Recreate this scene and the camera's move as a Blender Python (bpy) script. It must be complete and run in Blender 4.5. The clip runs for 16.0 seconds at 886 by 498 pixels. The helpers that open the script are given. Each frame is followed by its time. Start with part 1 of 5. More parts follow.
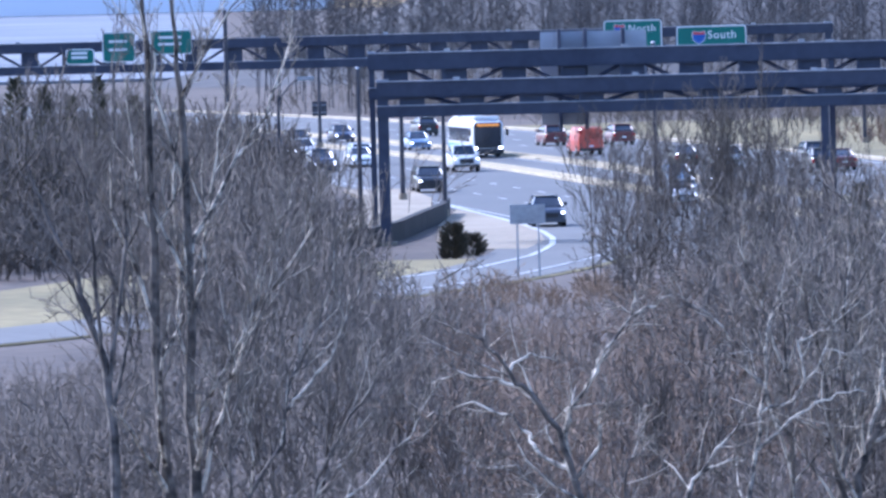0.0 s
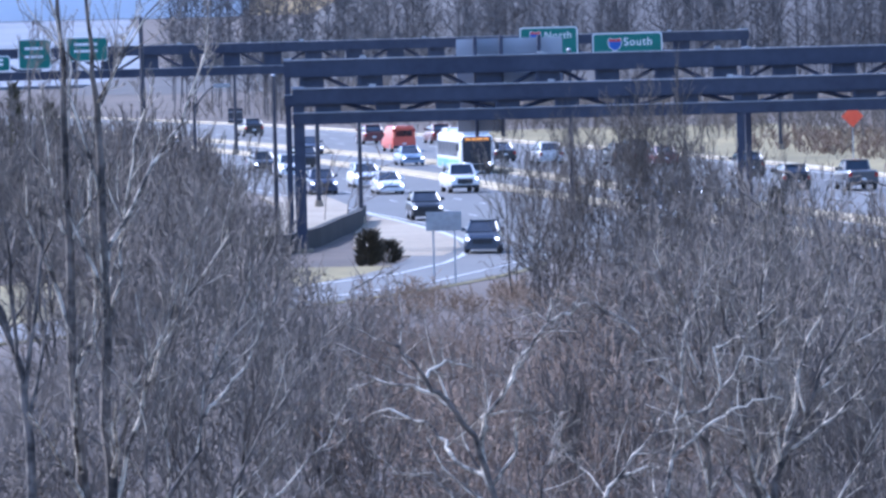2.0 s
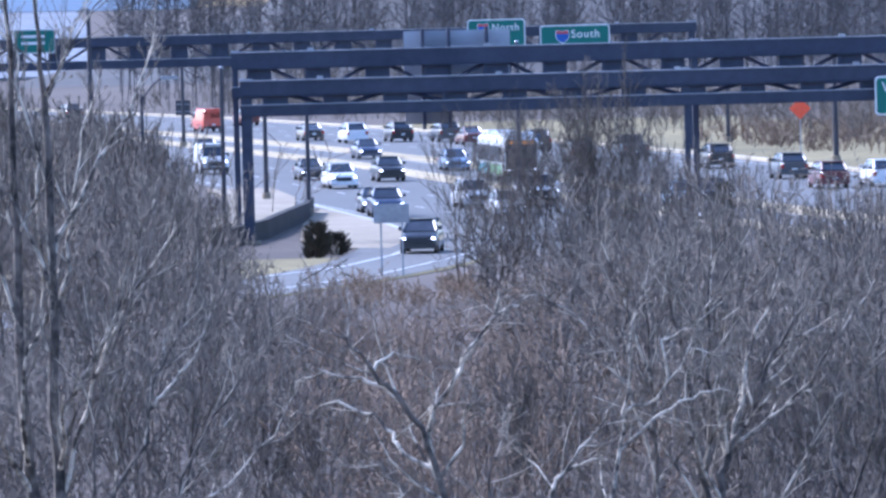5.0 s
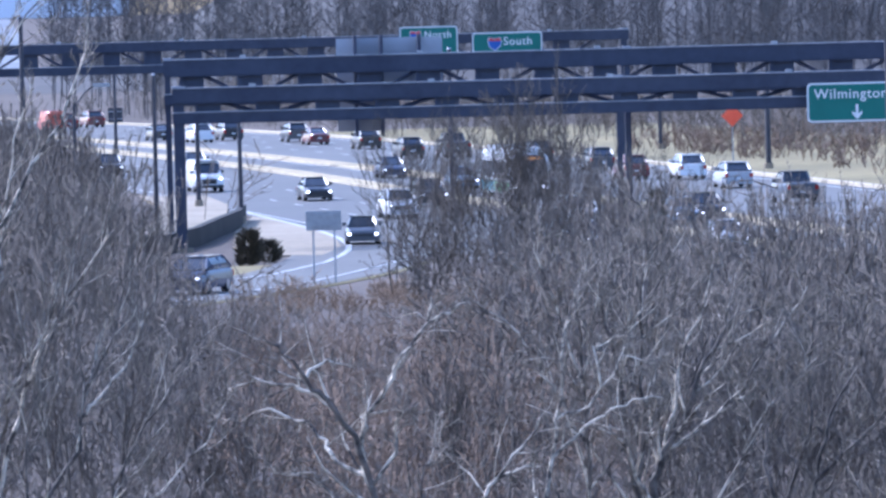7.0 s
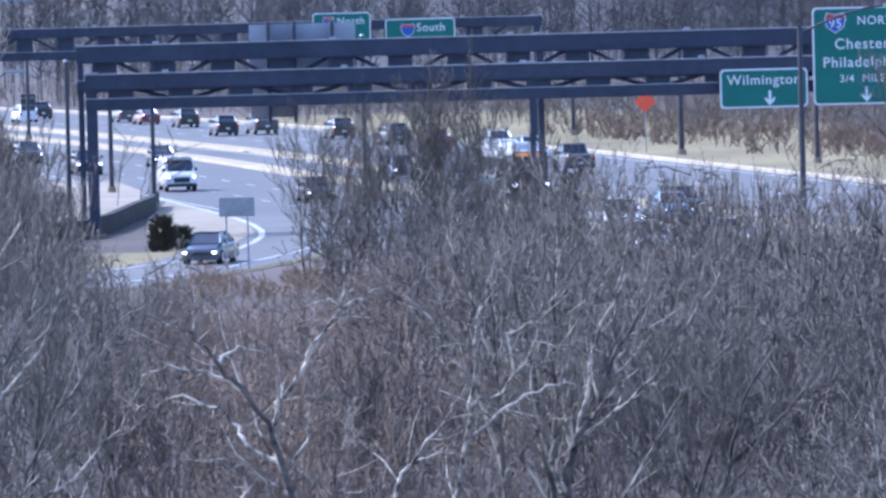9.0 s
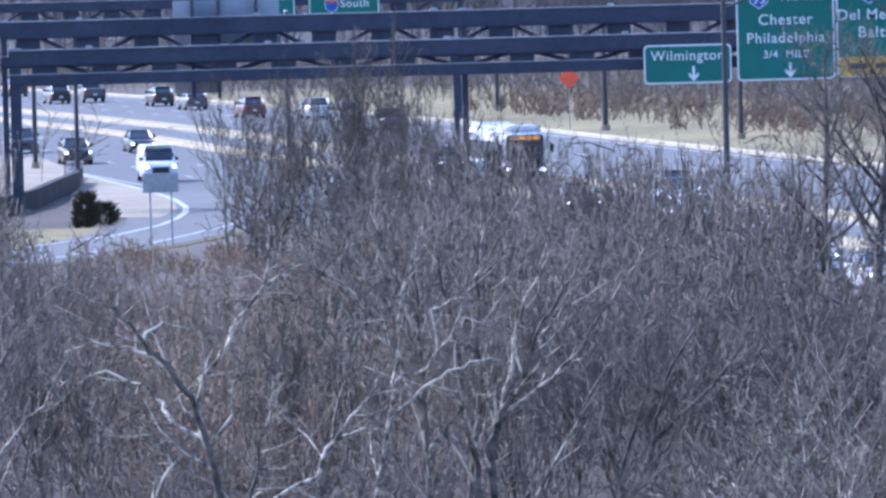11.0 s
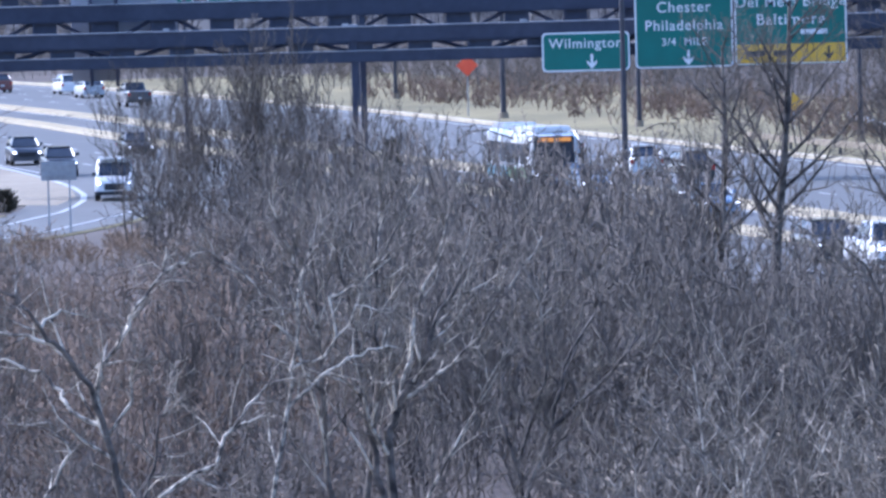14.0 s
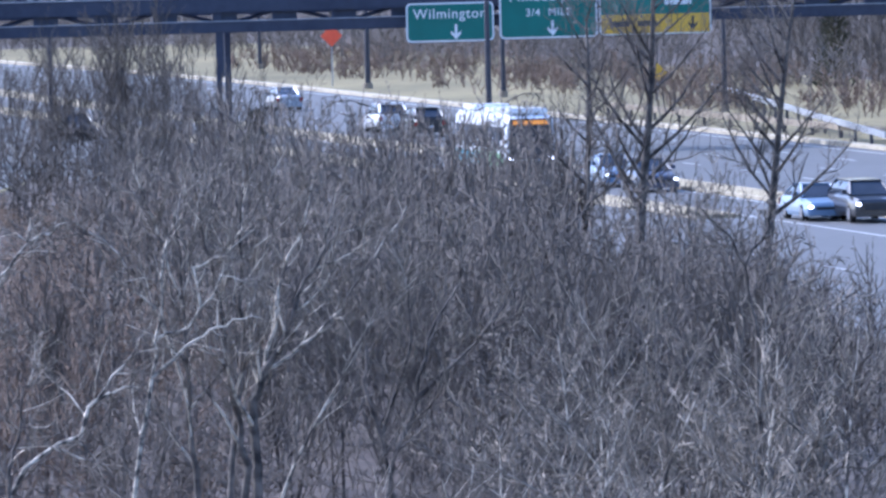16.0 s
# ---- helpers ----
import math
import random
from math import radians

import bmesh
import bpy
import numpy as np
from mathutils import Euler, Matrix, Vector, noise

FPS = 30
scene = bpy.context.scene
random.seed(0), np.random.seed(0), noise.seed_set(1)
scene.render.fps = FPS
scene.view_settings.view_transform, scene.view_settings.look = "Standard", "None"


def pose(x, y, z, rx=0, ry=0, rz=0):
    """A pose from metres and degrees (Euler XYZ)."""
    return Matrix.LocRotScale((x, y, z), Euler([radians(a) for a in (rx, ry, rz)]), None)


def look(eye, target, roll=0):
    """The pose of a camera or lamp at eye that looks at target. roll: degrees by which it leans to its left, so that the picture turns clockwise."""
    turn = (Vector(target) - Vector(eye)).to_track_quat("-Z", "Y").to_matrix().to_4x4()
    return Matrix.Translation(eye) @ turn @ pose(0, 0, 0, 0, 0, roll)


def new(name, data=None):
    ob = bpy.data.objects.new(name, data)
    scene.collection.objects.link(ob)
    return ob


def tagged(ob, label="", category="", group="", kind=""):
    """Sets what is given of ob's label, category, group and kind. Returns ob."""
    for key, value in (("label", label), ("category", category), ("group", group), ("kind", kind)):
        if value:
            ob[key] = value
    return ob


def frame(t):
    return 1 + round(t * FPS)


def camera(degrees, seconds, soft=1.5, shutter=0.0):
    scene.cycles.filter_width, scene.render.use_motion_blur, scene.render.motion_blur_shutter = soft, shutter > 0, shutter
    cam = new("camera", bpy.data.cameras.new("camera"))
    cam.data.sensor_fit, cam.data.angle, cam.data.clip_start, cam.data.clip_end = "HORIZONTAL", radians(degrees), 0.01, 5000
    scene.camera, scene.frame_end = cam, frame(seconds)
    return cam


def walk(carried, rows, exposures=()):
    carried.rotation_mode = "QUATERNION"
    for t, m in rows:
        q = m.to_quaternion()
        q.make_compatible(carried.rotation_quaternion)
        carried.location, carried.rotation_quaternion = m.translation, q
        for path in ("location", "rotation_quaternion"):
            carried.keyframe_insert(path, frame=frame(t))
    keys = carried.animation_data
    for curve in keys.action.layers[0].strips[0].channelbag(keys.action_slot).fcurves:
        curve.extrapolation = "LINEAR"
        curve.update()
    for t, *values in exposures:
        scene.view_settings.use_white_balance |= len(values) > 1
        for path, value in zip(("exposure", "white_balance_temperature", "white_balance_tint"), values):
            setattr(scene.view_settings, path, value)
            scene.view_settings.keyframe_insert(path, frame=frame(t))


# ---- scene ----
cam = camera(2 * math.degrees(math.atan(784 / 14000)), 16.0, soft=2.8)
EYE_Z = 13.5
LEAN = 1.5

# seconds, turn to the right of north, tilt (degrees)
TURNS = [(0, -0.0000, -1.9276),
         (0.5, 0.0059, -1.9631),
         (1, 0.1930, -1.8240),
         (1.5, 0.2627, -1.9855),
         (2, 0.6095, -1.8928),
         (2.5, 0.5138, -1.9432),
         (3, 0.5299, -1.9149),
         (3.5, 0.5907, -1.8829),
         (4, 0.8657, -1.9133),
         (4.5, 0.9505, -2.0003),
         (5, 0.9876, -1.9594),
         (5.2, 1.2857, -1.9243),
         (7.3, 1.5681, -1.9168),
         (7.5, 1.7607, -1.8978),
         (8, 1.9814, -1.9764),
         (8.5, 2.0774, -2.0747),
         (9, 2.1055, -2.0351),
         (9.5, 2.4963, -2.1957),
         (9.7, 2.5695, -2.2376),
         (11.8, 2.7427, -2.1786),
         (12, 2.8033, -2.0767),
         (12.5, 2.9727, -2.2422),
         (13, 3.0796, -2.3139),
         (13.5, 3.2802, -2.2392),
         (14, 3.3867, -2.3325),
         (14.5, 3.6304, -2.2625),
         (15, 4.0466, -2.2976),
         (15.5, 4.1470, -2.4001),
         (16, 4.3643, -2.5721)]


def turned(turn, tilt):
    m = Euler((radians(90 + tilt), 0, radians(-turn))).to_matrix().to_4x4()
    return Matrix.Translation((0, 0, EYE_Z)) @ m @ pose(0, 0, 0, 0, 0, -LEAN)


walk(cam, [(t, turned(a, b)) for t, a, b in TURNS], exposures=[(0, 1.09, 4680, 23), (10, 1.07, 4730, 23), (16, 0.96, 4740, 22)])

# ---- light ----
world = bpy.data.worlds.new("sky")
scene.world = world
world.use_nodes = True
wn = world.node_tree
sky = wn.nodes.new("ShaderNodeTexSky")
sky.sky_type, sky.sun_disc = "NISHITA", False
SUN_EL, SUN_AZ = radians(40), radians(-54)
sky.sun_elevation, sky.sun_rotation = SUN_EL, SUN_AZ
sky.air_density, sky.dust_density = 1.3, 2.5
wn.links.new(sky.outputs[0], wn.nodes["Background"].inputs[0])
wn.nodes["Background"].inputs[1].default_value = 0.15
sun = new("sun", bpy.data.lights.new("sun", "SUN"))
sun.data.energy, sun.data.angle, sun.data.color = 2.8, radians(0.5), (1.0, 0.92, 0.76)
to_sun = Vector((math.sin(SUN_AZ) * math.cos(SUN_EL), math.cos(SUN_AZ) * math.cos(SUN_EL), math.sin(SUN_EL)))
sun.matrix_world = look(to_sun * 100, (0, 0, 0))


# ---- materials ----
def material(name, dark, light, rough=0.8, metal=0.0, grain=3.0, blotch=0.3, bump=0.2, coord="Object", island=False, coat=0.0, random_amount=0.0, sharp=0.16):
    """Two scales of noise mix two colours; fine grain also drives the relief."""
    m = bpy.data.materials.new(name)
    m.use_nodes = True
    n, l = m.node_tree.nodes, m.node_tree.links
    b = n["Principled BSDF"]
    tc = n.new("ShaderNodeTexCoord")
    fine, coarse = n.new("ShaderNodeTexNoise"), n.new("ShaderNodeTexNoise")
    fine.inputs["Scale"].default_value, coarse.inputs["Scale"].default_value = grain, blotch
    fine.inputs["Detail"].default_value = 5
    src = tc.outputs[coord]
    l.new(src, fine.inputs["Vector"])
    l.new(src, coarse.inputs["Vector"])
    add = n.new("ShaderNodeMath")
    add.operation = "MULTIPLY_ADD"
    add.inputs[1].default_value = 0.5
    l.new(fine.outputs["Fac"], add.inputs[0])
    half = n.new("ShaderNodeMath")
    half.operation = "MULTIPLY"
    half.inputs[1].default_value = 0.5
    l.new(coarse.outputs["Fac"], half.inputs[0])
    l.new(half.outputs[0], add.inputs[2])
    spread = n.new("ShaderNodeMapRange")
    spread.inputs["From Min"].default_value, spread.inputs["From Max"].default_value = 0.5 - sharp, 0.5 + sharp
    l.new(add.outputs[0], spread.inputs["Value"])
    fac = spread.outputs[0]
    if island or random_amount:
        geo = n.new("ShaderNodeNewGeometry" if island else "ShaderNodeObjectInfo")
        mixv = n.new("ShaderNodeMix")
        mixv.inputs[0].default_value = random_amount or 0.4
        l.new(fac, mixv.inputs[2])
        power = n.new("ShaderNodeMath")
        power.operation = "POWER"
        power.inputs[1].default_value = 3.0
        l.new(geo.outputs["Random Per Island" if island else "Random"], power.inputs[0])
        l.new(power.outputs[0], mixv.inputs[3])
        fac = mixv.outputs[0]
    ramp = n.new("ShaderNodeMix")
    ramp.data_type = "RGBA"
    l.new(fac, ramp.inputs[0])
    ramp.inputs[6].default_value, ramp.inputs[7].default_value = (*dark, 1), (*light, 1)
    l.new(ramp.outputs[2], b.inputs["Base Color"])
    b.inputs["Roughness"].default_value, b.inputs["Metallic"].default_value = rough, metal
    b.inputs["Coat Weight"].default_value = coat
    if bump:
        bp = n.new("ShaderNodeBump")
        bp.inputs["Strength"].default_value, bp.inputs["Distance"].default_value = bump, 0.05
        l.new(fine.outputs["Fac"], bp.inputs["Height"])
        l.new(bp.outputs[0], b.inputs["Normal"])
    return m


def glow(name, color, strength):
    m = bpy.data.materials.new(name)
    m.use_nodes = True
    b = m.node_tree.nodes["Principled BSDF"]
    b.inputs["Base Color"].default_value = (*color, 1)
    b.inputs["Emission Color"].default_value = (*color, 1)
    b.inputs["Emission Strength"].default_value = strength
    return m


M_ASPHALT = material("asphalt", (0.085, 0.084, 0.080), (0.121, 0.117, 0.112), 0.75, grain=1.5, blotch=0.06, bump=0.15)
M_RAMP = material("worn_asphalt", (0.101, 0.098, 0.092), (0.144, 0.140, 0.133), 0.8, grain=1.2, blotch=0.08, bump=0.15)
M_CONCRETE = material("concrete", (0.22, 0.18, 0.125), (0.33, 0.275, 0.195), 0.85, grain=2, blotch=0.15)
M_PAINT = material("road_paint", (0.314, 0.314, 0.306), (0.494, 0.494, 0.479), 0.6, grain=4, blotch=0.8, bump=0.05)
M_MEDIAN = material("median_turf", (0.30, 0.24, 0.135), (0.46, 0.38, 0.23), 0.95, grain=1.2, blotch=0.2, bump=0.6)
M_KERB = material("kerb", (0.36, 0.31, 0.215), (0.52, 0.45, 0.32), 0.85, grain=3, blotch=0.5)
M_GRASS = material("dry_grass", (0.12, 0.098, 0.038), (0.26, 0.21, 0.09), 0.95, grain=0.8, blotch=0.05, bump=0.8)
M_LITTER = material("leaf_litter", (0.049, 0.038, 0.032), (0.119, 0.091, 0.070), 0.95, grain=0.7, blotch=0.06, bump=0.9)
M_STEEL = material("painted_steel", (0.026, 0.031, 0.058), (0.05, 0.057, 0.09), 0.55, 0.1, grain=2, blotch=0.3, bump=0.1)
# lighter copy of the painted steel: sunlight on upward faces put into the colour
M_STEEL_LIT_TOP = material("sunlit_steel_top", (0.22, 0.23, 0.26), (0.36, 0.37, 0.40), 0.5, 0.2, grain=2, blotch=0.3, bump=0.1)
M_POLE = material("dark_pole", (0.035, 0.035, 0.045), (0.07, 0.07, 0.085), 0.6, 0.2, grain=3, blotch=0.5, bump=0.1)
M_GALV = material("galvanised", (0.30, 0.31, 0.33), (0.46, 0.47, 0.49), 0.45, 0.5, grain=4, blotch=0.6, bump=0.1)
M_ALU = material("sign_back", (0.384, 0.392, 0.416), (0.480, 0.488, 0.512), 0.55, 0.1, grain=0.8, blotch=0.2, bump=0.05)
M_GREEN = material("sign_green", (0.006, 0.125, 0.098), (0.012, 0.165, 0.13), 0.4, grain=1, blotch=0.25, bump=0.02)
M_WHITE = material("sign_white", (0.72, 0.73, 0.73), (0.86, 0.86, 0.85), 0.5, grain=2, blotch=0.4, bump=0.0)
M_YELLOW = material("sign_yellow", (0.62, 0.36, 0.03), (0.76, 0.47, 0.05), 0.5, grain=1, blotch=0.4, bump=0.0)
M_BLACK = material("sign_black", (0.015, 0.015, 0.018), (0.04, 0.04, 0.045), 0.6, grain=2, blotch=0.4, bump=0.0)
M_BLUE = material("shield_blue", (0.03, 0.09, 0.36), (0.05, 0.13, 0.46), 0.5, grain=2, blotch=0.4, bump=0.0)
M_RED = material("shield_red", (0.45, 0.04, 0.04), (0.6, 0.07, 0.06), 0.5, grain=2, blotch=0.4, bump=0.0)
M_ORANGE = material("work_orange", (0.80, 0.09, 0.035), (0.90, 0.14, 0.05), 0.5, grain=2, blotch=0.6, bump=0.0)
M_BARK = material("grey_bark", (0.026, 0.022, 0.02), (0.20, 0.17, 0.14), 0.8, grain=4, blotch=1.2, bump=0.5, sharp=0.1)
M_TWIG = material("twigs", (0.10, 0.084, 0.068), (0.205, 0.172, 0.142), 0.85, grain=2.0, blotch=0.35, bump=0.0, island=True)
# pale bark; its sharp light and dark patches stand for sun and shade
M_PALE = material("pale_bark_sun_patches", (0.06, 0.051, 0.043), (0.72, 0.635, 0.50), 0.75, grain=5, blotch=1.6, bump=0.4, sharp=0.07)
M_RUST = material("russet_twigs", (0.14, 0.10, 0.072), (0.25, 0.183, 0.132), 0.95, grain=2, blotch=0.4, bump=0.0, island=True)
M_EVER = material("evergreen", (0.035, 0.034, 0.02), (0.12, 0.105, 0.055), 0.9, grain=3, blotch=0.6, bump=0.3, island=True)
M_EVERBROWN = material("brown_evergreen", (0.036, 0.030, 0.021), (0.120, 0.096, 0.054), 0.9, grain=3, blotch=0.6, bump=0.3, island=True)
M_HILL = material("far_leaf_litter", (0.05, 0.046, 0.045), (0.08, 0.074, 0.07), 0.95, grain=0.3, blotch=0.03, bump=0.3)
M_FARWOOD = material("far_twigs", (0.075, 0.071, 0.071), (0.105, 0.098, 0.095), 0.95, grain=0.6, blotch=0.05, bump=0.0, island=True)
M_GLASS = material("car_glass", (0.02, 0.024, 0.032), (0.045, 0.052, 0.066), 0.08, grain=1, blotch=0.4, bump=0.0)
M_TYRE = material("tyre", (0.012, 0.012, 0.013), (0.03, 0.03, 0.03), 0.9, grain=8, blotch=1)
M_RIM = material("rim", (0.35, 0.35, 0.37), (0.55, 0.55, 0.57), 0.35, 0.8, grain=8, blotch=1, bump=0.0)
M_TRIM = material("black_trim", (0.012, 0.012, 0.014), (0.035, 0.035, 0.04), 0.6, grain=5, blotch=1)
M_LAMP = glow("lit_headlamp", (1.0, 0.97, 0.92), 2.2)
M_AMBER = glow("destination_display", (1.0, 0.36, 0.05), 0.18)
M_TAIL = material("tail_lamp", (0.25, 0.01, 0.01), (0.4, 0.02, 0.02), 0.25, grain=5, blotch=1, bump=0.0)
M_WATER = material("river", (0.091, 0.101, 0.119), (0.196, 0.203, 0.224), 0.7, grain=0.02, blotch=0.004, bump=0.0)
# mostly dark twigs; the few bright ones stand for sunlit flecks
M_PALETWIG = material("pale_twigs_sun_flecks", (0.045, 0.038, 0.031), (0.46, 0.395, 0.31), 0.85, grain=1.6, blotch=0.4, bump=0.0, island=True)
M_STRAW = material("tall_dry_grass", (0.17, 0.12, 0.08), (0.36, 0.265, 0.18), 0.95, grain=2, blotch=0.3, bump=0.0, island=True)
M_DARK = material("dark_twigs", (0.052, 0.044, 0.036), (0.152, 0.128, 0.106), 0.85, grain=2.0, blotch=0.35, bump=0.0, island=True)
# emission in place of the bright hazy sky, for the far backdrop only
M_HAZE = glow("glowing_haze_panel", (0.64, 0.68, 0.75), 0.085)
M_WALL = material("retaining_wall", (0.013, 0.012, 0.012), (0.034, 0.031, 0.029), 0.9, grain=2, blotch=0.3)
PAINTS = {}


def paint(name, r, g, b):
    if name not in PAINTS:
        PAINTS[name] = material("paint_" + name, (r * 0.9, g * 0.9, b * 0.9), (min(r * 1.1, 1), min(g * 1.1, 1), min(b * 1.1, 1)), 0.32, 0.0, 2, 0.4, 0.0, coat=0.6)
    return PAINTS[name]


# ---- helpers for building ----
def empty(name, label, category, group="", m=None):
    ob = tagged(new(name), label, category, group)
    if m is not None:
        ob.matrix_world = m
    return ob


def part(name, bm, mat, parent=None, label=""):
    me = bpy.data.meshes.new(name)
    bmesh.ops.recalc_face_normals(bm, faces=bm.faces)
    bm.to_mesh(me)
    bm.free()
    me.materials.append(mat)
    ob = new(name, me)
    if parent is not None:
        ob.parent = parent
    if label:
        ob["label"] = label
    return ob


def box(x0, x1, y0, y1, z0, z1, bevel=0.0, bm=None):
    bm = bm or bmesh.new()
    r = bmesh.ops.create_cube(bm, size=1, matrix=Matrix.LocRotScale(((x0 + x1) / 2, (y0 + y1) / 2, (z0 + z1) / 2), None, (x1 - x0, y1 - y0, z1 - z0)))
    if bevel:
        edges = list({e for v in r["verts"] for e in v.link_edges})
        bmesh.ops.bevel(bm, geom=edges, offset=bevel, segments=2, affect="EDGES")
    return bm


def rod(p, q, r0, r1=None, sides=8, bm=None):
    bm = bm or bmesh.new()
    p, q = Vector(p), Vector(q)
    d = q - p
    m = Matrix.Translation((p + q) / 2) @ d.to_track_quat("Z", "Y").to_matrix().to_4x4()
    bmesh.ops.create_cone(bm, cap_ends=True, segments=sides, radius1=r0, radius2=r0 if r1 is None else r1, depth=d.length, matrix=m)
    return bm


def beam(p, q, w, bm=None):
    return rod(p, q, w * 0.7071, sides=4, bm=bm)


def plate(points, y0, y1, bm=None):
    """A plate in the xz plane, from its outline, between two depths."""
    bm = bm or bmesh.new()
    a = [bm.verts.new((x, y0, z)) for x, z in points]
    b = [bm.verts.new((x, y1, z)) for x, z in points]
    bm.faces.new(a)
    bm.faces.new(b[::-1])
    for i in range(len(points)):
        j = (i + 1) % len(points)
        bm.faces.new((a[i], b[i], b[j], a[j]))
    return bm


def ribbon(path, half_l, half_r, z0, z1, bm=None):
    """A slab that follows a plan path of (x, y), with its own thickness."""
    bm = bm or bmesh.new()
    rows = []
    for i, (x, y) in enumerate(path):
        a, b = path[max(0, i - 1)], path[min(len(path) - 1, i + 1)]
        d = Vector((b[0] - a[0], b[1] - a[1], 0)).normalized()
        n = Vector((d.y, -d.x, 0))
        c = Vector((x, y, 0))
        rows.append([bm.verts.new(c - n * half_l + Vector((0, 0, z0))), bm.verts.new(c - n * half_l + Vector((0, 0, z1))),
                     bm.verts.new(c + n * half_r + Vector((0, 0, z1))), bm.verts.new(c + n * half_r + Vector((0, 0, z0)))])
    for r, s in zip(rows, rows[1:]):
        for k in range(3):
            bm.faces.new((r[k], r[k + 1], s[k + 1], s[k]))
    bm.faces.new(rows[0])
    bm.faces.new(rows[-1][::-1])
    return bm


def lettering(name, body, size, x, y, z, mat, parent, depth=0.01):
    """Flat letters in the xz plane that face south, centred on x, z."""
    cu = bpy.data.curves.new(name, "FONT")
    cu.body, cu.size, cu.extrude, cu.align_x, cu.align_y = body, size, depth, "CENTER", "CENTER"
    cu.offset, cu.space_character = size * 0.008, 1.12
    tmp = bpy.data.objects.new(name, cu)
    me = bpy.data.meshes.new_from_object(tmp)
    bpy.data.objects.remove(tmp)
    me.transform(pose(x, y, z, 90, 0, 0))
    # one part for each letter: loose pieces that stand over one another belong together
    bm = bmesh.new()
    bm.from_mesh(me)
    todo, spans = set(bm.verts), []
    while todo:
        stack, seen = [todo.pop()], set()
        while stack:
            v = stack.pop()
            seen.add(v)
            near = {e.other_vert(v) for e in v.link_edges} & todo
            todo -= near
            stack.extend(near)
        xs = [v.co.x for v in seen]
        spans.append([min(xs), max(xs)])
    spans.sort()
    merged = [spans[0]]
    for lo, hi in spans[1:]:
        if lo < merged[-1][1] - 0.02:
            merged[-1][1] = max(merged[-1][1], hi)
        else:
            merged.append([lo, hi])
    for lo, hi in merged:
        one = bm.copy()
        bmesh.ops.delete(one, geom=[v for v in one.verts if not lo - 0.001 <= v.co.x <= hi + 0.001], context="VERTS")
        part("letter", one, mat, parent)
    bm.free()


# ---- the plan of the road ----
ROAD_Y = [-50, 100, 200, 300, 363, 400, 450, 514, 572, 600, 640, 708, 800, 900, 1050]
ROAD_X = [79, 62, 50, 37.8, 30, 25.5, 19, 11, 4.2, 0.2, -6, -17.5, -36, -62, -110]
EXIT_Y = [200, 230, 262, 290, 318, 345, 368, 388, 403, 425, 470, 509, 560]
EXIT_X = [-150, -100, -55, -30, -14, -4, 3.0, 5.8, 6.6, 6.4, 3.3, -0.5, -6.6]


def smooth(y, ys, xs):
    return float(np.mean([np.interp(y + k, ys, xs) for k in (-12, -6, 0, 6, 12)]))


def road(y, off):
    return smooth(y, ROAD_Y, ROAD_X) + off


def exit_lane(y):
    return smooth(y, EXIT_Y, EXIT_X) if y < 545 else road(y, -12.5)


def line(off, y0, y1, step=8):
    n = max(2, int(abs(y1 - y0) / step))
    return [(road(y0 + (y1 - y0) * i / n, off), y0 + (y1 - y0) * i / n) for i in range(n + 1)]


# ---- ground ----
def build_ground():
    bm = bmesh.new()
    xs = sorted({*np.linspace(-4500, -200, 12), *np.linspace(-200, 200, 60), *np.linspace(200, 4500, 12)})
    ys = sorted({*np.linspace(-300, 60, 6), *np.linspace(60, 1000, 95), *np.linspace(1000, 4700, 12)})
    grid = []
    for y in ys:
        row = []
        for x in xs:
            off = x - road(min(max(y, -50), 1050), 0)
            away = max(0.0, min(1.0, max((-30 - off) / 20, (off - 34) / 20)))
            z = -0.07 + away * 0.06 * noise.noise((x * 0.03, y * 0.03, 0))
            row.append(bm.verts.new((x, y, z)))
        grid.append(row)
    for a, b in zip(grid, grid[1:]):
        for i in range(len(xs) - 1):
            bm.faces.new((a[i], a[i + 1], b[i + 1], b[i]))
    ob = part("ground", bm, M_LITTER)
    tagged(ob, "brown leaf litter and dry soil under the brush", "ground", kind="structure")
    verge = part("grass_verge", ribbon(line(44, 250, 740), 16.5, 18, -0.5, 0.03), M_GRASS)
    tagged(verge, "dry straw-coloured grass verge beside the road", "grass", kind="structure")
    bm = ribbon([(exit_lane(y), y) for y in range(386, 270, -6)], 4, 20, -0.3, -0.015)
    tagged(part("grass_verge", bm, M_GRASS), "dry yellow grass patch beside the exit ramp", "grass", kind="structure")


build_ground()


